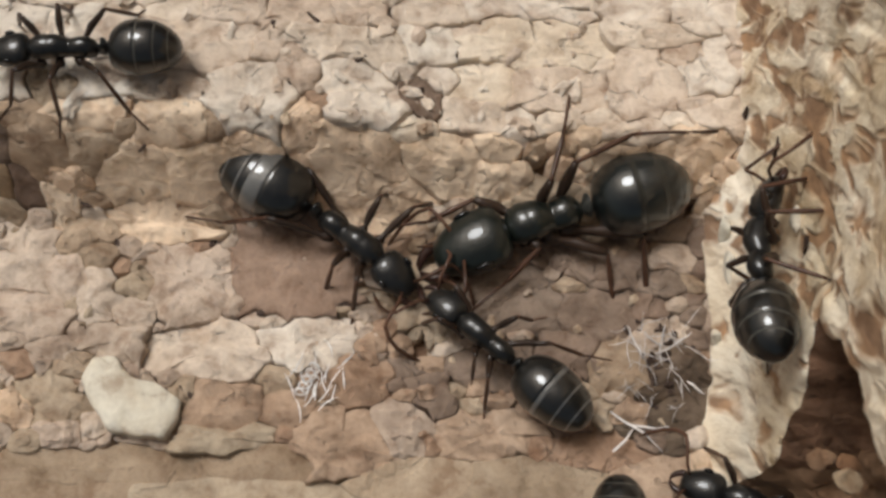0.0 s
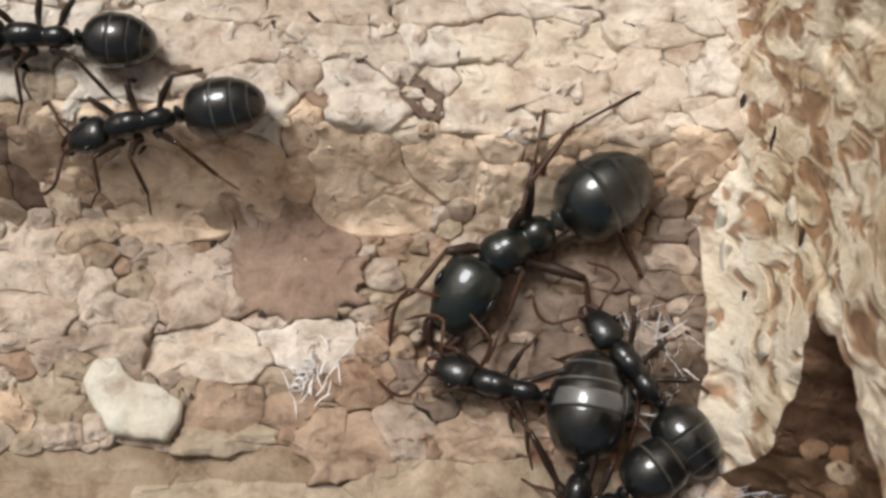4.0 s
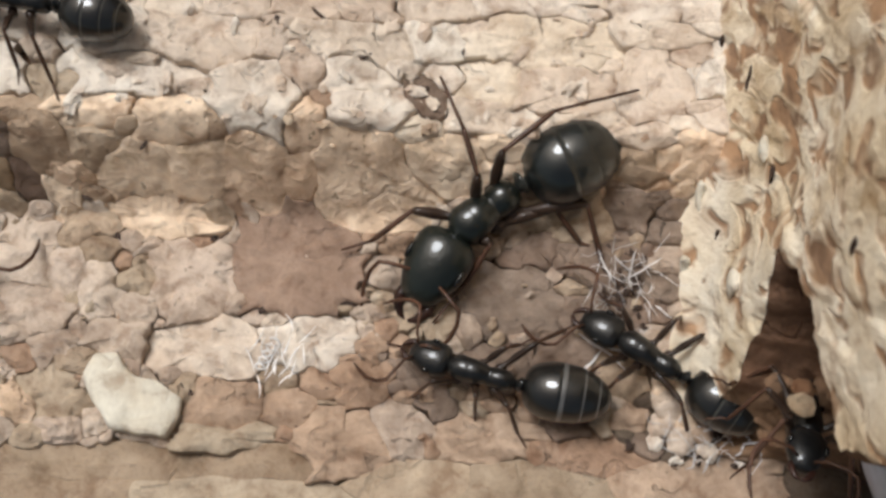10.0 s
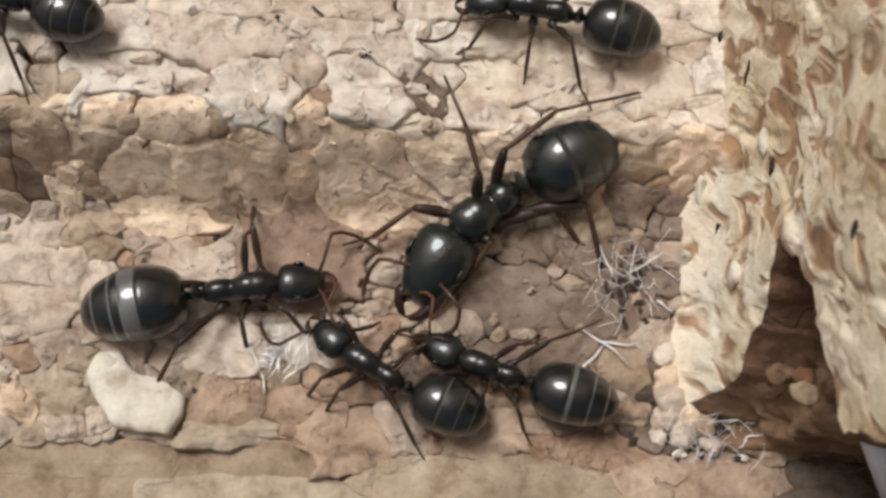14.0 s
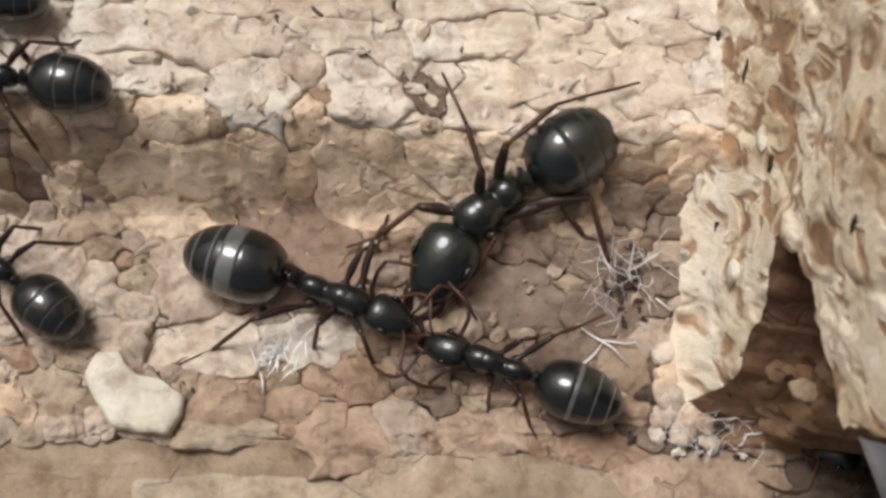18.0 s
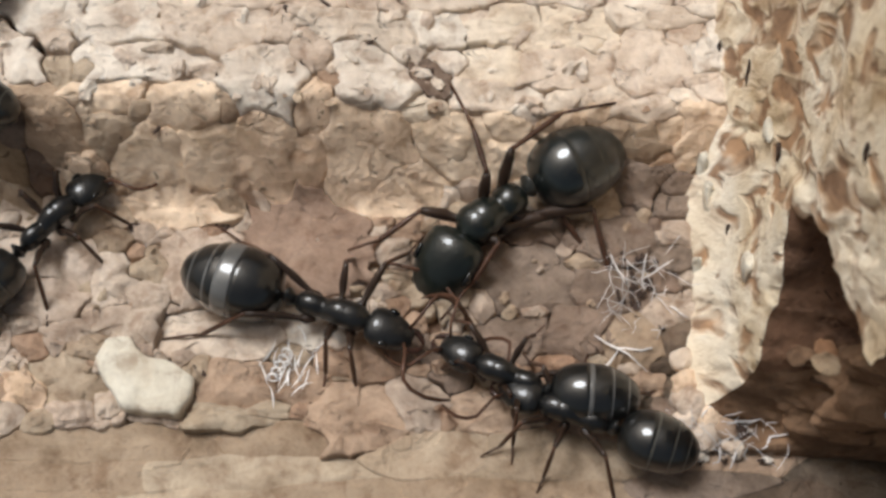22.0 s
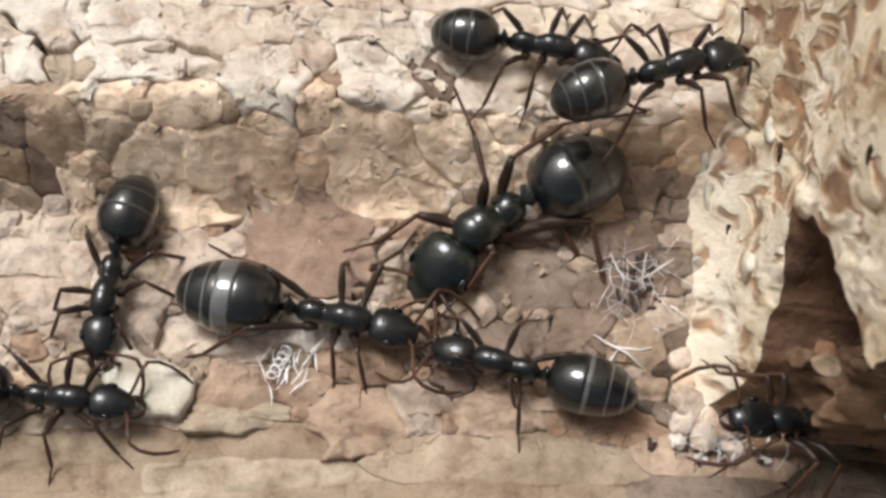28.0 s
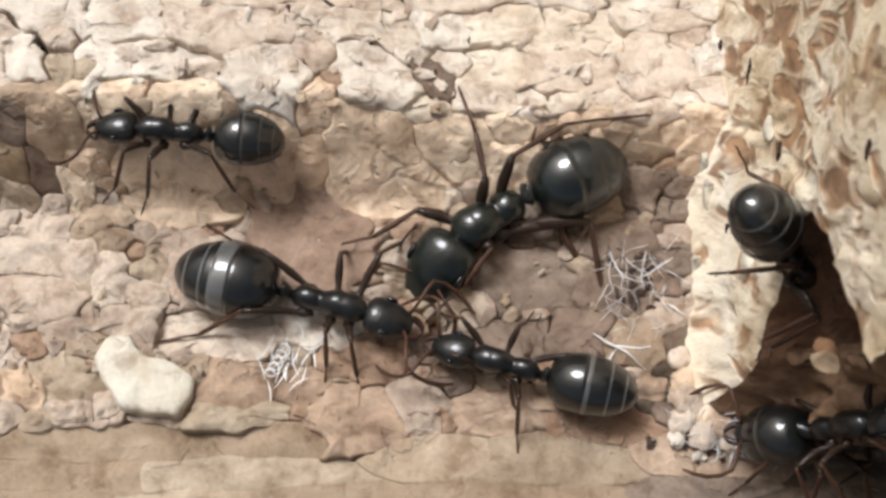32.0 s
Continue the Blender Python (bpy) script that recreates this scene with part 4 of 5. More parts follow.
def build_chips():
    """Loose crumbs of cork in the joints of the floor, on the slope and along the shelf's edge."""
    rng = random.Random(33)
    for k in range(210):
        zone = k % 3
        x = rng.uniform(-13, 6.3)
        y = rng.gauss(-0.3, 0.5) if zone == 0 else rng.uniform(0.2, 4.5) if zone == 1 else rng.uniform(-8.7, -2.0)
        r = min(0.26, 0.06 + rng.expovariate(14))
        if -2.3 < y < -0.5:
            r *= 0.5
        tone = rng.choice(("cream", "pale", "rose", "cream") if zone < 2 and y > -0.4 else ("gold", "ochre", "tan", "rust") if zone < 2 else ("pink", "rose", "tan", "rust", "tan") if x < 2 else ("dusk", "tan", "pink"))
        part("crumb", speck_mesh(rng, r, TONES[tone], rng.uniform(1.0, 1.8)), ground, "", (x, y, ground_height(x, y) + 0.12 + 0.2 * r))


build_chips()


# ---- what moves ----
def at(x, y, z, a, b, c):
    return pose(x * MM, y * MM, z * MM, a, b, c)


SLIDE = ((0.0, 0.78, -2.30), (3.5, 0.79, -2.31), (5.5, 0.02, 0.50), (6.0, 0.03, 0.47), (7.0, 0.05, 0.25), (8.0, 0.03, 0.09), (9.0, -0.00, -0.00), (12.0, 0.02, -0.01), (14.5, 0.03, 0.00), (16.5, 0.01, 0.02), (19.0, 0.02, 0.04), (20.5, -0.01, 0.23), (20.8, 0.08, -1.11), (22.0, 0.03, -0.95), (23.0, 0.03, -0.87), (25.5, -0.04, -0.83), (28.0, -0.03, -0.82), (32.0, -0.04, -0.79))


def slide_with_block(thing):
    rest = thing.matrix_world.copy()
    walk(thing, [(t, at(x, y, 0, 0, 0, 0) @ rest) for t, x, y in SLIDE])


def key_ant(made, rows, nod=()):
    """Keys an ant's place and turn, the bend of its head and gaster, and the swing of its legs as it goes."""
    ant, head, gaster, legs = made
    walk(ant, [(r[0], at(*r[1:7])) for r in rows])
    hx, gx = head.location.copy(), gaster.location.copy()
    dip = [np.interp(r[0], [n[0] for n in nod], [n[1] for n in nod]) if nod else 8 for r in rows]
    walk(head, [(r[0], Matrix.Translation(hx) @ pose(0, 0, 0, 0, d, r[7])) for r, d in zip(rows, dip)])
    walk(gaster, [(r[0], Matrix.Translation(gx) @ pose(0, 0, 0, 0, 0, r[8])) for r in rows])
    beats, phase = [(0.0, 0.0, 0.0)], 0.0
    for a, b in zip(rows, rows[1:]):
        gone = math.dist(a[1:4], b[1:4])
        if gone > 0.7:
            m = max(2, min(int((b[0] - a[0]) / 0.1), int(gone / 0.55)))
            for i in range(1, m + 1):
                phase += gone / m / 2.3 * 2 * math.pi if gone / m < 1.0 else math.pi / 2
                beats.append((a[0] + (b[0] - a[0]) * i / m, phase, 17.0))
        else:
            beats.append((b[0], phase, beats[-1][2]))
    for k, leg in enumerate(legs):
        side = 1 if k < 3 else -1
        lag = math.pi * ((k % 3 + (0 if k < 3 else 1)) % 2)
        place = leg.location.copy()
        walk(leg, [(t, Matrix.Translation(place) @ pose(0, 0, 0, side * 0.25 * swing * max(0, math.cos(p + lag)), 0, side * swing * math.sin(p + lag))) for t, p, swing in beats])


def motions():
    for thing in (cork_block, upper_silk, lower_silk, edge):
        slide_with_block(thing)
    # the light coil was dragged along more slowly than the block
    walk(silk_coil, [(t, at(x + 0.35, y + 1.6, 0, 0, 0, 0) if t < 4 else at(x, y, 0, 0, 0, 0)) for t, x, y in SLIDE])
    key_ant(queen, [
        (0.00, 3.06, -2.63, 0.86, 0, 2, -164, 6, -2),
        (0.50, 2.95, -2.79, 0.87, 0, 2, -165, 7, 0),
        (1.00, 2.90, -2.89, 0.86, 0, 2, -161, 10, 1),
        (1.50, 2.94, -2.92, 0.86, 0, 1, -164, 11, 3),
        (2.00, 2.91, -3.11, 0.89, 0, 2, -159, 21, 0),
        (2.50, 2.95, -3.17, 0.87, 0, 2, -158, 25, 0),
        (3.00, 2.76, -3.41, 0.87, 0, 2, -154, 26, 2),
        (3.50, 2.60, -3.59, 0.86, 0, 2, -152, 29, 4),
        (5.50, 1.30, -2.09, 1.37, 0, 10, -144, 18, -9),
        (6.00, 1.37, -2.17, 1.29, 0, 9, -142, 16, -8),
        (6.50, 1.34, -2.21, 1.22, 0, 8, -142, 18, -10),
        (7.00, 1.40, -2.50, 0.94, 0, 4, -141, 20, -14),
        (8.00, 1.38, -2.53, 0.93, 0, 4, -143, 19, -12),
        (9.00, 1.41, -2.44, 0.99, 0, 5, -143, 19, -13),
        (10.50, 1.32, -2.41, 1.00, 0, 6, -141, 19, -14),
        (11.50, 1.35, -2.41, 0.96, 0, 6, -141, 19, -14),
        (12.50, 1.31, -2.37, 1.00, 0, 5, -141, 21, -15),
        (13.50, 1.34, -2.46, 0.94, 0, 5, -143, 20, -11),
        (14.50, 1.35, -2.45, 0.97, 0, 5, -143, 21, -11),
        (16.50, 1.46, -2.42, 0.95, 0, 5, -141, 22, -10),
        (18.00, 1.46, -2.38, 1.02, 0, 6, -141, 22, -8),
        (19.00, 1.43, -2.44, 0.99, 0, 7, -137, 21, -10),
        (19.50, 1.46, -2.41, 1.04, 0, 8, -137, 22, -10),
        (20.00, 1.45, -2.45, 1.05, 0, 8, -138, 19, -8),
        (20.50, 1.28, -2.46, 1.08, 0, 8, -139, 19, -10),
        (20.80, 1.36, -3.00, 0.88, 0, 1, -142, 22, -19),
        (21.50, 1.43, -2.99, 0.90, 0, 2, -141, 21, -17),
        (22.00, 1.32, -3.15, 0.89, 0, 1, -143, 17, -13),
        (23.00, 1.27, -3.19, 0.88, 0, 2, -145, 17, -12),
        (24.00, 1.29, -3.16, 0.86, 0, 1, -145, 16, -12),
        (25.50, 1.23, -3.23, 0.86, 0, 2, -145, 17, -12),
        (27.50, 1.14, -3.36, 0.89, 0, 2, -145, 17, -10),
        (28.50, 1.21, -3.27, 0.89, 0, 2, -147, 18, -12),
        (29.50, 1.18, -3.38, 0.87, 0, 1, -147, 19, -11),
        (30.00, 1.19, -3.33, 0.86, 0, 2, -147, 19, -11),
        (31.00, 1.17, -3.28, 0.86, 0, 1, -146, 20, -12),
        (32.00, 1.15, -3.25, 0.88, 0, 2, -148, 19, -11),
    ], nod=((0, 8), (20.4, 8), (20.8, 30), (32, 30)))
    key_ant(held, [
        (0.00, 1.42, -6.08, 0.86, 0, 0, 139, -1, 0),
        (0.50, 1.58, -6.35, 0.90, 0, 0, 143, -1, 0),
        (1.00, 1.29, -6.28, 0.87, 0, 0, 149, 4, -4),
        (1.50, 1.27, -6.42, 0.87, 0, 0, 151, 3, -2),
        (2.00, 1.56, -7.15, 0.90, 0, 0, 156, -3, 2),
        (2.50, 1.69, -7.32, 0.90, 0, 0, 155, -6, 4),
        (3.00, 1.94, -7.86, 0.88, 0, 0, 166, -13, 10),
        (3.50, 2.04, -7.73, 0.88, 0, 0, 167, -11, 7),
        (5.50, 1.07, -6.11, 0.86, 0, 0, 165, -11, 4),
        (6.00, 1.15, -6.18, 0.88, 0, 0, 164, 0, -1),
        (6.50, 1.24, -6.53, 0.88, 0, 0, 162, -8, 6),
        (7.00, 1.22, -6.88, 0.86, 0, 0, 162, -4, 3),
        (8.00, 1.23, -6.91, 0.87, 0, 0, 163, -5, 3),
        (9.00, 1.25, -6.81, 0.88, 0, 0, 166, -7, 5),
        (10.50, 1.29, -6.96, 0.86, 0, 0, 164, -8, 6),
        (11.50, 1.45, -6.99, 0.88, 0, 0, 166, -5, 3),
        (12.50, 1.38, -7.02, 0.88, 0, 0, 165, -4, 3),
        (13.50, 1.44, -6.99, 0.88, 0, 0, 160, -8, 5),
        (14.50, 1.49, -6.86, 0.90, 0, 0, 161, -4, 2),
        (16.50, 1.58, -6.85, 0.87, 0, 0, 162, -1, 1),
        (18.00, 1.63, -6.80, 0.88, 0, 0, 161, 1, -1),
        (19.00, 1.58, -6.73, 0.89, 0, 0, 157, -3, 2),
        (20.00, 1.60, -6.65, 0.85, 0, 0, 160, -2, 1),
        (20.50, 1.56, -6.65, 0.87, 0, 0, 163, -1, 1),
        (20.80, 1.61, -8.09, 0.89, 0, 0, 155, -9, 18),
        (21.50, 1.64, -8.02, 0.89, 0, 0, 154, -11, 18),
        (22.00, 1.57, -7.88, 0.87, 0, 0, 156, -11, 18),
        (23.00, 1.58, -7.69, 0.85, 0, 0, 156, -8, 15),
        (24.00, 1.54, -7.57, 0.89, 0, 0, 158, -7, 13),
        (25.00, 1.56, -7.57, 0.89, 0, 0, 158, -1, 7),
        (27.50, 1.45, -7.47, 0.88, 0, 0, 164, 1, 0),
        (29.00, 1.48, -7.55, 0.88, 0, 0, 163, -3, 2),
        (30.00, 1.48, -7.51, 0.85, 0, 0, 161, -3, 3),
        (31.00, 1.46, -7.52, 0.87, 0, 0, 162, -2, 2),
        (32.00, 1.47, -7.52, 0.89, 0, 0, 163, -3, 3),
    ])
    key_ant(bitten, [
        (0.00, -2.26, -3.16, 0.88, 0, 5, -37, -9, 6),
        (0.50, -2.40, -3.29, 0.90, 0, 7, -38, -2, 2),
        (1.00, -2.56, -3.06, 0.86, 0, 9, -41, -5, 4),
        (1.50, -2.58, -3.04, 0.87, 0, 8, -40, -7, 5),
        (2.00, -3.04, -2.94, 0.89, 0, 17, -55, -13, 8),
        (2.50, -2.12, -3.70, 0.90, 0, 7, -66, 0, 0),
        (3.00, -0.35, -8.90, 0.90, 0, 0, -37, 7, -5),
        (3.50, 2.73, -10.74, 0.87, 0, 0, -28, 1, -1),
        (3.83, 3.31, -10.66, 0.88, 0, 0, -76, -2, 1),
        (4.17, 3.90, -10.59, 0.89, 0, 0, -125, -4, 3),
        (4.50, 4.48, -10.51, 0.90, 0, 0, -173, -7, 4),
        (5.50, 1.05, -9.07, 0.86, 0, 0, 176, -4, 3),
        (6.00, -1.07, -8.50, 0.90, 0, 0, 171, 4, -2),
        (6.50, -6.75, -5.75, 0.88, 0, 0, 154, 4, -2),
        (7.00, -9.22, -5.30, 0.86, 0, 0, 157, 1, 0),
        (7.50, -10.78, -6.31, 0.85, 0, 0, 168, -2, 2),
        (7.90, -15.43, -5.79, 0.88, 0, 0, 172, 1, -1),
        (9.40, -15.44, -5.43, 0.88, 0, 0, 135, 4, -2),
        (9.95, -13.95, -5.94, 0.89, 0, 0, 72, 2, -1),
        (10.50, -12.46, -6.46, 0.89, 0, 0, 10, 1, 0),
        (11.00, -12.40, -6.46, 0.89, 0, 0, 10, 2, -1),
        (11.50, -11.90, -6.77, 0.89, 0, -1, 11, 3, -2),
        (12.00, -11.46, -6.55, 0.90, 0, 0, 26, -3, 2),
        (12.50, -11.39, -6.48, 0.89, 0, 0, 24, -3, 2),
        (13.00, -7.38, -5.04, 0.86, 0, 0, 31, 5, -3),
        (13.50, -5.34, -4.48, 0.87, 0, 0, 14, -5, 2),
        (14.00, -5.32, -4.71, 0.86, 0, 0, 8, -5, 3),
        (14.50, -5.20, -4.63, 0.86, 0, 0, 10, -3, 2),
        (16.50, -2.83, -5.20, 0.88, 0, 0, -22, -5, 2),
        (18.00, -2.75, -4.89, 0.88, 0, 0, -20, -4, 3),
        (19.00, -2.86, -4.74, 0.89, 0, 0, -21, -5, 3),
        (20.00, -2.89, -4.74, 0.87, 0, 0, -21, -8, 5),
        (20.50, -3.10, -4.68, 0.87, 0, 0, -20, -5, 3),
        (20.80, -2.82, -6.30, 0.87, 0, 0, -18, -4, 2),
        (21.50, -2.83, -6.03, 0.87, 0, 0, -19, -5, 3),
        (22.00, -3.07, -5.97, 0.86, 0, 0, -20, -2, 1),
        (23.00, -2.99, -5.79, 0.90, 0, 0, -18, -6, 4),
        (25.00, -3.02, -5.77, 0.88, 0, 0, -15, -5, 4),
        (27.50, -3.04, -6.06, 0.85, 0, 0, -13, -2, 2),
        (28.50, -3.07, -5.99, 0.88, 0, 0, -13, -3, 2),
        (29.00, -3.08, -5.77, 0.88, 0, 0, -16, -5, 3),
        (30.00, -3.23, -5.66, 0.89, 0, 0, -14, -5, 3),
        (31.00, -3.19, -5.61, 0.89, 0, 0, -14, -4, 2),
        (32.00, -3.17, -5.73, 0.88, 0, 0, -16, -1, 1),
    ])
    key_ant(climber, [
        (0.00, 7.95, -4.91, 4.53, -79, 17, 81, -32, 12),
        (0.25, 7.95, -5.02, 3.46, -38, 14, 100, -9, 0),
        (0.50, 7.95, -5.14, 2.40, 0, 0, 112, 13, -11),
        (1.00, 7.22, -3.03, 3.60, 0, 0, 107, 8, -6),
        (1.50, 6.23, -1.44, 3.60, 0, 0, 139, 6, -4),
        (2.00, 3.42, 0.18, 2.84, 0, 0, 175, 6, -4),
        (2.50, -1.59, 0.27, 3.41, 0, -11, -179, -3, 1),
        (3.00, -3.79, -0.57, 3.72, 0, 2, -170, 1, 0),
        (3.50, -5.08, -0.51, 3.80, 0, 5, -173, 5, -4),
        (4.50, -11.12, -1.37, 2.48, 0, 14, -171, 1, 0),
        (5.50, -15.60, -1.98, 1.32, 0, 8, -173, -1, 1),
        (8.50, -15.60, -2.05, 1.25, 0, 6, -175, 1, -1),
        (10.00, -17.02, -2.04, 1.27, 0, 1, -180, 0, 0),
        (14.00, -17.86, -3.49, 0.88, 0, 7, -114, 4, -3),
        (17.25, -16.39, -4.67, 0.87, 2, 4, -57, 2, -1),
        (20.50, -14.92, -5.85, 0.86, 0, 0, -1, 0, 0),
        (21.50, -11.56, -4.19, 0.89, 0, 0, 35, 1, -1),
        (21.80, -11.11, -3.66, 0.85, 0, 0, 42, -9, 6),
        (22.00, -11.00, -3.17, 0.86, 0, -1, 49, -4, 3),
        (22.50, -10.51, -2.93, 0.86, 0, -7, 61, -11, 7),
        (23.00, -9.73, -1.22, 2.74, 0, -37, 66, -5, 2),
        (23.50, -6.63, -0.29, 3.91, 0, -12, 18, 0, 0),
        (24.00, -2.90, -1.12, 2.85, 0, 11, -6, -2, 2),
        (24.50, -2.97, -1.04, 2.93, 0, 16, -10, -8, 5),
        (25.00, -2.90, -0.93, 3.12, 0, 12, -7, -11, 7),
        (25.50, -2.85, -1.01, 3.00, 0, 12, -6, -11, 5),
        (25.73, -3.13, -1.41, 3.25, -5, -5, -41, -5, 3),
        (25.95, -3.40, -1.82, 3.50, 0, -22, -76, 0, 0),
        (26.23, -3.86, -1.83, 2.54, 8, -4, -123, 1, -1),
        (26.50, -4.32, -1.83, 1.58, 0, 14, -168, 2, -2),
        (27.50, -7.94, -2.65, 0.88, 0, 10, -150, 9, -5),
        (28.00, -9.18, -5.08, 0.86, 0, 0, -96, 8, -7),
        (28.50, -5.89, -6.79, 0.89, 0, 0, -29, 1, -1),
        (29.00, 0.45, -8.63, 0.89, 0, 0, -1, -2, 1),
        (29.50, 3.85, -9.38, 0.87, 0, 0, -2, -3, 2),
        (30.00, 5.16, -9.82, 0.86, 0, 0, -3, 2, -2),
        (30.50, 7.27, -9.57, 0.88, 0, 0, 6, -3, 3),
        (31.00, 9.19, -9.15, 0.88, 0, 0, 6, -3, 3),
        (31.50, 11.04, -9.08, 0.86, 0, 1, 1, -2, 1),
        (32.00, 12.45, -9.12, 0.86, 0, 0, 1, -2, 1),
    ])
    key_ant(watcher, [
        (0.00, -9.69, 1.01, 3.99, 0, 0, -179, 1, -1),
        (1.00, -9.71, 1.06, 4.00, 0, 0, 178, 3, -2),
        (1.50, -9.34, 0.76, 3.95, 0, 1, -172, 6, -4),
        (2.50, -9.60, 0.98, 3.97, 0, 0, 173, 0, 0),
        (3.50, -9.78, 0.93, 3.97, 0, 0, 178, 3, -2),
        (4.50, -11.08, 2.18, 4.04, 0, 0, 176, -1, 0),
        (5.50, -11.50, 2.61, 4.05, 0, 0, 173, -1, 1),
        (6.50, -11.62, 2.57, 4.05, 0, -1, 172, -1, 1),
        (7.00, -11.32, 2.33, 4.03, 0, -1, 171, 0, 0),
        (8.00, -11.32, 2.30, 4.05, 0, 0, 169, 1, -1),
        (9.00, -11.11, 2.24, 4.03, 0, 0, 170, 2, -2),
        (10.50, -11.02, 2.29, 4.04, 0, 0, 169, 2, -1),
        (11.50, -11.70, 2.31, 4.01, 0, 0, 168, -1, 0),
        (13.00, -11.93, 2.36, 4.01, 0, -1, 168, 1, -1),
        (14.50, -11.75, 2.39, 4.05, 0, 0, 166, 3, -2),
        (16.50, -13.16, 2.80, 4.03, 0, 0, 174, 4, -3),
        (20.50, -13.42, 2.50, 4.04, 0, 0, 172, 3, -3),
        (21.50, -13.45, 2.76, 4.04, 0, -1, 169, 4, -3),
        (22.30, -15.81, 3.24, 4.08, 0, 0, 178, 1, 0),
        (22.90, -15.89, 1.56, 4.01, -2, 6, -138, -7, 3),
        (23.50, -15.97, -0.13, 3.93, 0, 12, -94, -15, 7),
        (24.00, -14.73, -0.87, 2.94, 4, 3, -45, -8, 3),
        (24.50, -15.40, -1.30, 2.20, 0, -5, 4, 0, 0),
        (25.20, -13.90, -0.95, 3.00, 0, -30, 44, 4, -2),
        (25.50, -10.13, 0.28, 3.93, 0, -18, 56, 10, -5),
        (25.95, -7.96, 0.55, 3.95, 3, -9, 20, 2, 0),
        (26.40, -5.79, 0.81, 3.97, 0, 1, -15, -7, 5),
        (27.50, -1.04, 0.22, 3.26, 0, 12, -19, -4, 3),
        (28.00, 2.69, 1.06, 2.87, 0, 1, -12, -4, 3),
        (28.50, 3.05, 0.91, 2.85, 0, 0, -14, -3, 3),
        (29.00, 2.18, 0.68, 2.86, 0, 4, -58, -9, 7),
        (29.25, 1.41, 0.44, 2.85, 0, 4, -95, -7, 5),
        (29.50, 0.64, 0.20, 2.85, 0, 5, -131, -4, 3),
        (30.00, -2.90, -1.05, 2.89, 0, 8, -166, -3, 2),
        (30.50, -7.48, -1.56, 2.08, 0, 7, -175, 3, -2),
        (31.00, -7.60, -1.40, 2.42, 0, -4, 177, -2, 1),
        (31.50, -7.63, -1.50, 2.24, 0, 0, 179, 2, -2),
        (32.00, -7.47, -1.33, 2.52, 0, -5, 176, 0, 0),
    ])
    key_ant(forager, [
        (0.00, 8.26, -10.50, 0.88, 0, 0, 162, -1, 0),
        (2.40, 8.17, -10.40, 0.86, 0, 0, 164, 2, -1),
        (3.00, 6.18, -8.89, 0.86, 0, 0, 120, 4, -3),
        (3.50, 5.87, -7.91, 0.86, 0, 0, 118, 2, -2),
        (5.50, 3.11, -4.45, 0.88, 0, 0, 161, -6, 4),
        (6.00, 3.63, -4.42, 0.86, 0, 0, 152, -6, 5),
        (6.50, 5.32, -4.73, 1.60, 0, 0, 84, -8, 5),
        (6.75, 6.13, -2.61, 1.95, -37, -9, 81, -5, 3),
        (7.00, 6.94, -0.49, 2.31, -75, -18, 85, -1, 1),
        (7.50, 7.27, 0.18, 5.27, -78, -46, 87, -2, 1),
        (7.75, 7.67, -1.47, 5.38, -45, -67, 8, -4, 3),
        (8.00, 8.06, -3.12, 5.50, 0, -50, -81, -6, 4),
        (8.25, 7.34, -4.87, 7.21, 43, -40, -92, -12, 6),
        (8.50, 6.61, -6.63, 8.91, 78, -28, -92, -17, 8),
        (9.00, 6.60, -7.65, 10.57, 81, -52, -90, -4, 2),
        (9.50, 6.60, -8.77, 10.81, 79, -42, -90, -5, 3),
        (9.75, 7.74, -8.58, 7.40, 40, -42, -101, -4, 2),
        (10.00, 8.87, -8.39, 4.00, 0, -46, -110, -3, 2),
        (10.25, 8.62, -9.01, 2.43, 7, -23, -144, -3, 2),
        (10.50, 8.37, -9.63, 0.87, 0, 0, -173, -2, 1),
        (11.00, 6.44, -9.23, 0.86, 0, 0, 177, -10, 6),
        (11.50, 3.59, -8.84, 0.86, 0, 0, 173, -13, 7),
        (12.00, 2.88, -8.48, 0.87, 0, 0, 168, -10, 6),
        (12.50, 2.57, -8.41, 0.89, 0, 0, 166, -2, 1),
        (13.00, 0.71, -8.47, 0.85, 0, 0, 168, -4, 3),
        (13.50, -1.52, -7.12, 0.88, 0, 0, 142, -13, 8),
        (14.00, -1.67, -6.87, 0.86, 0, 0, 149, -11, 8),
        (14.50, -3.21, -7.49, 0.85, 0, 0, 163, -10, 6),
        (15.50, -6.89, -7.20, 0.88, 0, 0, 160, -16, 12),
        (16.50, -10.76, -5.52, 0.88, 0, 0, 150, -9, 6),
        (17.50, -10.96, -5.37, 0.87, 0, 0, 147, -6, 4),
        (18.00, -12.22, -3.92, 0.89, 0, 0, 143, 1, -1),
        (19.00, -12.92, -3.44, 0.86, 0, 0, 143, 1, -1),
        (20.00, -15.54, -3.00, 0.88, 0, 0, 163, -2, 1),
        (24.00, -18.43, -3.45, 0.90, 0, 0, 164, -6, 4),
        (32.00, -18.46, -3.57, 0.89, 0, 0, 164, -6, 4),
    ])
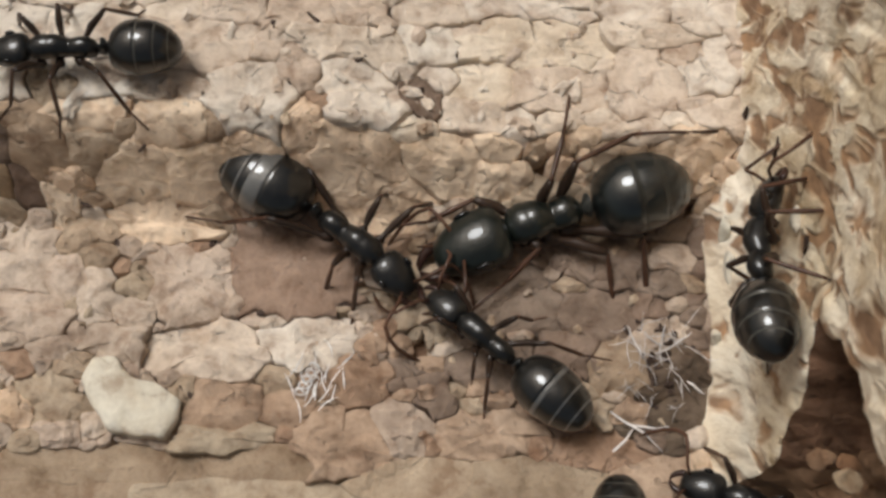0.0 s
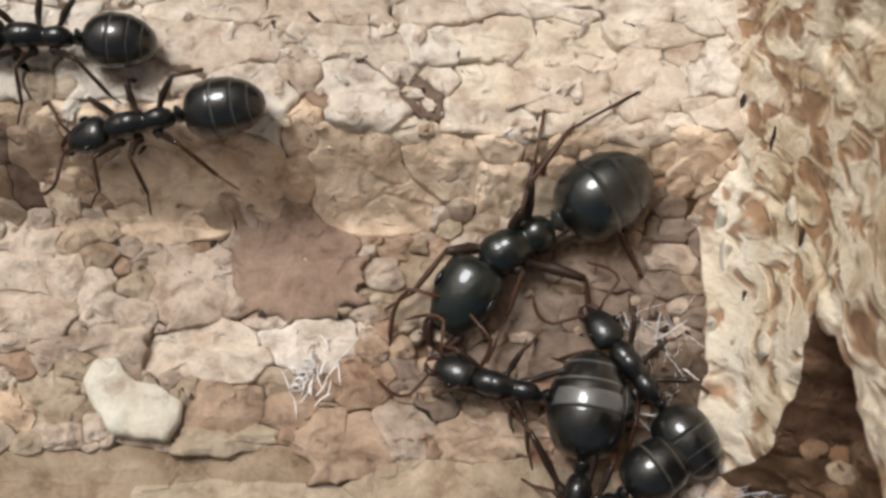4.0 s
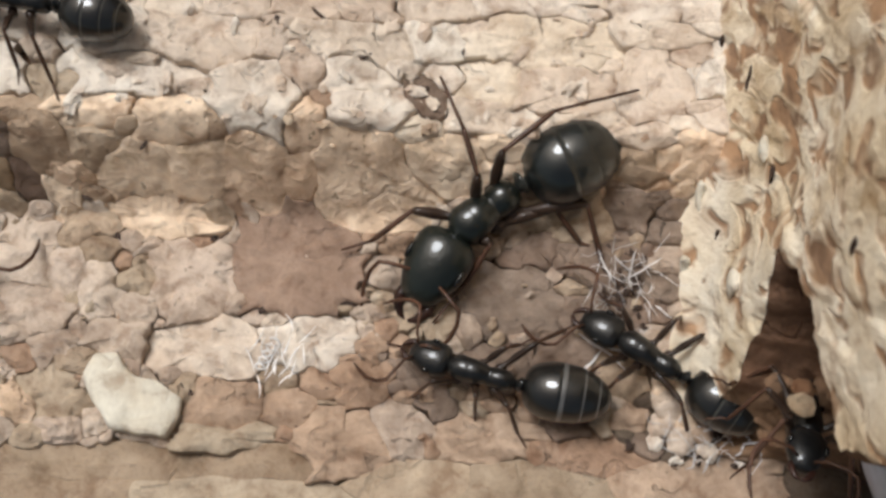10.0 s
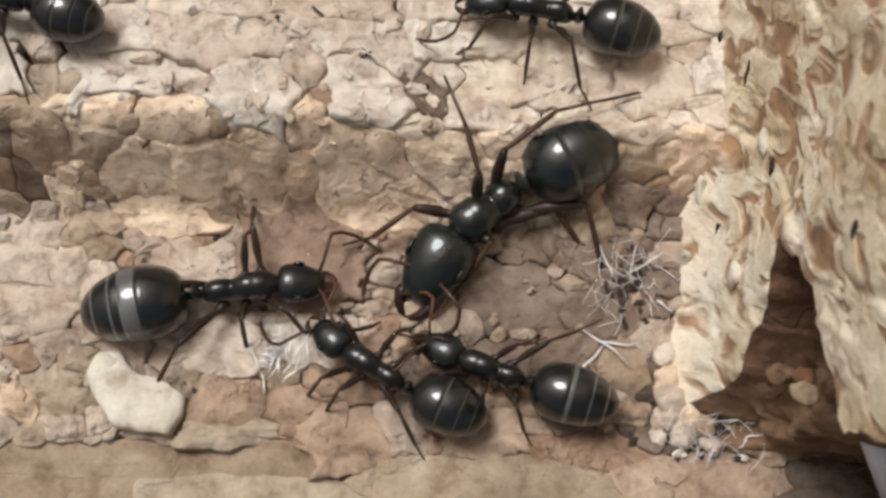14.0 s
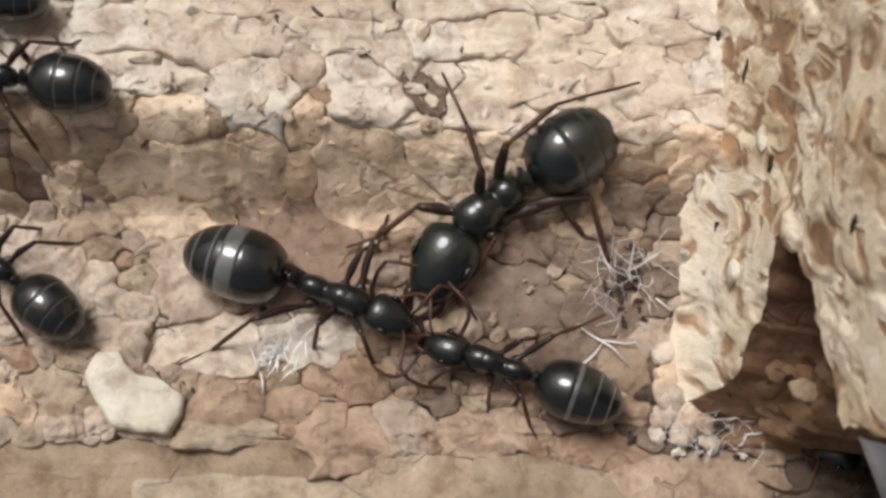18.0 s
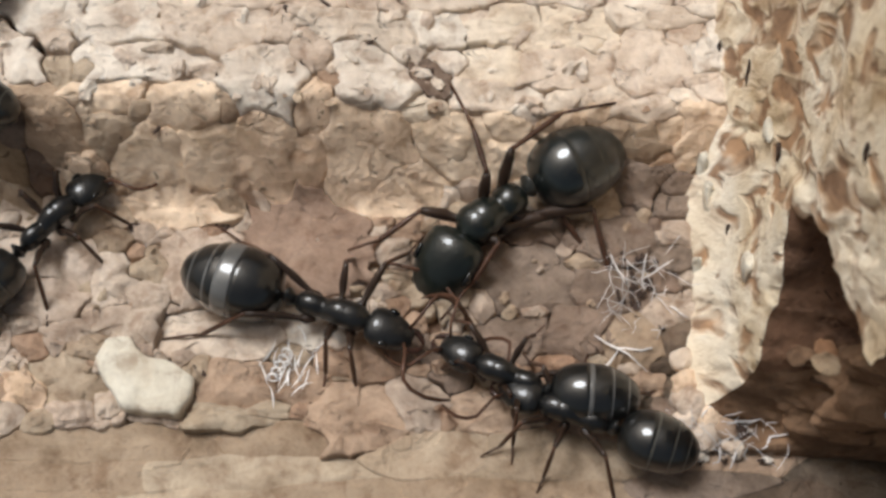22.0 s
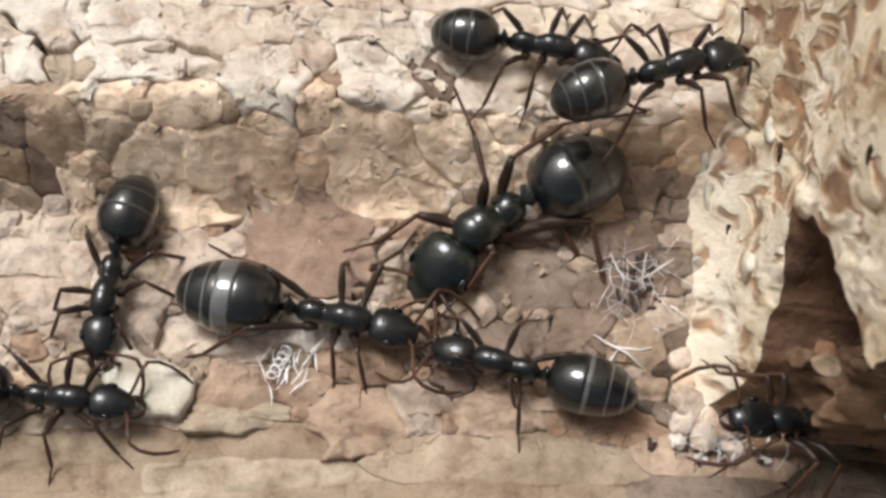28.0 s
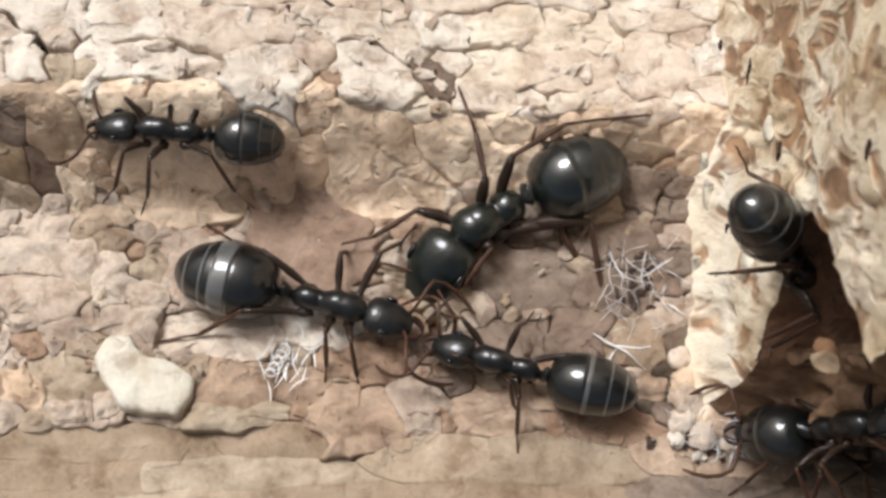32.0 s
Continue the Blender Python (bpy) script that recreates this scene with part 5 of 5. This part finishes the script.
    key_ant(runner, [
        (0.00, 12.40, -11.44, 0.88, 0, 0, 177, -4, 3),
        (5.50, 12.74, -9.93, 0.86, 0, 0, -180, 0, 0),
        (6.50, 10.26, -8.60, 0.86, 0, 0, 178, 2, -1),
        (7.00, 9.61, -8.91, 0.85, 0, 0, 174, -2, 1),
        (7.50, 8.09, -8.87, 0.86, 0, 0, 176, -6, 4),
        (8.00, 6.69, -8.22, 0.85, 0, 0, 166, -13, 8),
        (8.50, 6.36, -6.92, 0.89, 0, 0, 137, -7, 4),
        (9.00, 6.40, -6.00, 0.86, 0, 0, 122, -2, 2),
        (9.50, 5.63, -5.66, 0.89, 0, 0, 141, 4, -2),
        (10.00, 5.74, -6.36, 0.87, 0, 0, 148, 1, 0),
        (10.50, 5.60, -5.66, 0.88, 0, 0, 141, 7, -4),
        (11.00, 5.79, -5.12, 0.85, 0, 0, 126, 3, -2),
        (11.50, 6.55, -3.37, 1.50, 0, 0, 92, -1, 0),
        (11.75, 6.77, -2.61, 2.11, -37, -9, 84, 3, -2),
        (12.00, 7.00, -1.85, 2.73, -74, -21, 82, 6, -4),
        (12.50, 7.00, -0.44, 2.72, -76, -7, 88, 16, -13),
        (12.75, 6.66, -0.42, 3.06, -37, -11, 107, 15, -12),
        (13.00, 6.31, -0.40, 3.40, 0, -25, 120, 14, -11),
        (13.50, 4.32, 1.56, 2.88, 0, -1, 149, 5, -3),
        (14.00, 2.78, 2.67, 2.98, 0, 0, 168, 9, -6),
        (14.50, -1.50, 0.85, 3.41, 0, -11, -160, 3, -2),
        (15.50, -6.47, -0.04, 3.94, 0, 0, -177, 0, 0),
        (16.50, -10.74, -0.39, 3.95, 0, -1, 178, 2, -1),
        (18.00, -11.77, 0.16, 3.94, 0, 0, 173, 0, 0),
        (19.00, -12.37, 0.07, 3.94, 0, 1, 175, 1, 0),
        (20.00, -12.49, -0.02, 3.91, 0, 0, 177, 0, 0),
        (20.50, -13.04, 0.53, 3.95, 0, 0, 179, 0, 0),
        (20.80, -12.83, -0.85, 3.38, 0, -1, 178, -1, 1),
        (21.70, -14.10, -0.83, 3.36, 0, -2, 179, -1, 0),
        (22.35, -15.19, 1.18, 3.73, 0, -2, 134, -3, 2),
        (23.00, -16.27, 3.19, 4.10, 0, -2, 89, -6, 3),
        (24.25, -13.84, 3.68, 4.12, 0, -1, 47, -2, 1),
        (25.50, -11.40, 4.17, 4.14, 0, 0, 5, 1, -1),
        (26.50, -4.61, 0.32, 3.60, 0, 0, -9, -5, 4),
        (27.50, 2.40, -2.79, 4.40, 0, 0, 1, 1, -1),
        (28.00, 5.97, -0.38, 3.90, 0, 0, 16, -4, 3),
        (28.50, 6.76, 0.58, 3.60, 0, 0, 21, -5, 4),
        (29.00, 6.61, 0.20, 4.20, 0, -24, -25, -7, 5),
        (29.50, 6.48, -2.89, 5.20, 0, 0, -18, -8, 6),
        (30.00, 6.48, -3.78, 5.60, 0, -42, -40, 1, -1),
        (30.25, 6.05, -4.09, 5.70, -7, -21, -1, 0, 0),
        (30.50, 5.61, -4.40, 5.80, 0, 0, 32, -1, 1),
        (30.75, 6.13, -4.62, 5.80, -8, -23, 3, -2, 1),
        (31.00, 6.65, -4.83, 5.80, 0, -47, -33, -2, 1),
        (31.50, 7.40, -5.63, 6.20, 0, -39, -64, -11, 7),
        (31.85, 7.42, -5.72, 6.20, 0, -39, -62, -11, 7),
        (31.93, 7.73, -6.22, 5.70, 0, 10, -36, -9, 6),
        (32.00, 8.04, -6.72, 5.20, 0, 60, -10, -8, 4),
    ])
    key_ant(porter, [
        (0.00, 4.50, -13.0, 0.87, 0, 0, -96, -1, 1),
        (2.50, 4.53, -12.8, 0.88, 0, 0, -97, 0, 0),
        (3.00, 3.85, -10.99, 0.88, 0, 0, -140, 0, 0),
        (3.50, 3.18, -10.24, 0.89, 0, 0, 177, -1, 0),
        (4.00, 3.96, -10.73, 0.89, 0, 0, -144, 6, -2),
        (4.50, 4.74, -11.22, 0.89, 0, -1, -104, 12, -5),
        (5.00, 7.07, -11.50, 0.89, 0, 0, -55, 5, -2),
        (5.50, 9.39, -11.79, 0.90, 0, 0, -5, -1, 1),
        (9.00, 13.85, -10.89, 0.85, 0, 0, -5, -2, 1),
        (10.67, 14.12, -10.75, 0.86, 0, 0, 48, -2, 1),
        (12.33, 14.39, -10.62, 0.87, 0, 0, 101, -2, 2),
        (14.00, 14.67, -10.48, 0.88, 0, 0, 154, -2, 2),
        (18.00, 11.90, -9.23, 0.88, 0, 0, 176, -3, 2),
        (19.00, 9.33, -9.11, 0.89, 0, 0, 178, -4, 3),
        (19.50, 7.58, -8.75, 0.87, 0, 0, 172, -3, 2),
        (20.00, 7.09, -8.89, 0.86, 0, 0, 173, -5, 3),
        (20.50, 6.65, -8.83, 0.88, 0, 0, 176, 0, 0),
        (20.80, 6.23, -10.22, 0.86, 0, 0, -180, -5, 2),
        (21.00, 5.72, -10.20, 0.86, 0, 0, 177, 2, -1),
        (21.70, 3.41, -9.40, 0.88, 0, 0, 161, -6, 4),
        (22.00, 3.19, -8.97, 0.88, 0, 0, 158, -3, 2),
        (22.50, 3.47, -8.86, 0.86, 0, 0, 160, -1, 1),
        (23.50, 3.37, -8.93, 0.89, 0, 0, 161, -2, 1),
        (24.00, 2.73, -9.06, 0.86, 0, 0, 168, -1, 0),
        (24.50, 1.11, -8.51, 0.87, 0, 0, 165, 2, -1),
        (25.00, -1.45, -8.42, 0.88, 0, 0, 167, -1, 0),
        (25.50, -5.73, -7.70, 0.88, 0, 0, 169, -3, 2),
        (26.30, -11.43, -8.16, 0.90, 0, 0, -178, -3, 2),
        (26.60, -11.90, -8.36, 0.89, 0, 0, -130, -1, 1),
        (26.90, -12.38, -8.55, 0.88, 0, 0, -82, 0, 0),
        (27.20, -12.85, -8.74, 0.87, 0, 0, -34, 2, -1),
        (28.00, -10.16, -8.20, 0.90, 0, 0, -7, 0, 0),
        (28.50, -5.48, -8.57, 0.89, 0, 0, 3, -1, 1),
        (29.00, -4.33, -8.76, 0.88, 0, 0, 2, -1, 1),
        (29.50, -1.48, -9.34, 0.88, 0, 0, 1, 2, -1),
        (30.00, 1.44, -9.41, 0.87, 0, 0, 2, -6, 5),
        (30.50, 4.39, -8.42, 1.60, 0, 0, 23, -3, 3),
        (31.00, 6.20, -8.89, 2.40, 0, -49, -20, 6, -4),
        (31.50, 8.45, -9.54, 2.80, 0, -55, -18, -1, 1),
        (32.00, 9.31, -9.89, 2.80, 0, -57, -18, 1, 0),
    ])
    key_ant(guard, [
        (0.00, 14.38, -10.61, 0.87, 0, 0, 180, 0, 0),
        (23.50, 13.22, -10.45, 0.85, 0, 1, 179, 0, 0),
        (25.00, 10.74, -10.00, 0.87, 0, 0, -177, -3, 2),
        (25.50, 9.18, -9.92, 1.80, 0, -34, -164, -5, 3),
        (27.50, 8.36, -9.54, 2.20, 0, -34, -172, -1, 1),
        (28.50, 8.39, -9.57, 2.20, 0, -34, -174, -1, 0),
        (29.00, 8.41, -9.63, 2.20, 0, -35, -173, -1, 1),
        (29.50, 8.55, -9.78, 2.20, 0, -34, -171, -4, 3),
        (30.00, 9.24, -9.67, 2.20, 0, -34, -169, -4, 3),
        (30.50, 9.44, -9.84, 2.20, 0, -35, -165, -4, 3),
        (31.00, 10.18, -9.43, 2.20, 0, -33, -166, -1, 0),
        (31.50, 10.31, -9.23, 2.20, 0, -34, -164, -1, 0),
        (32.00, 9.28, -9.53, 0.88, 0, 0, 176, 0, 0),
    ])


motions()
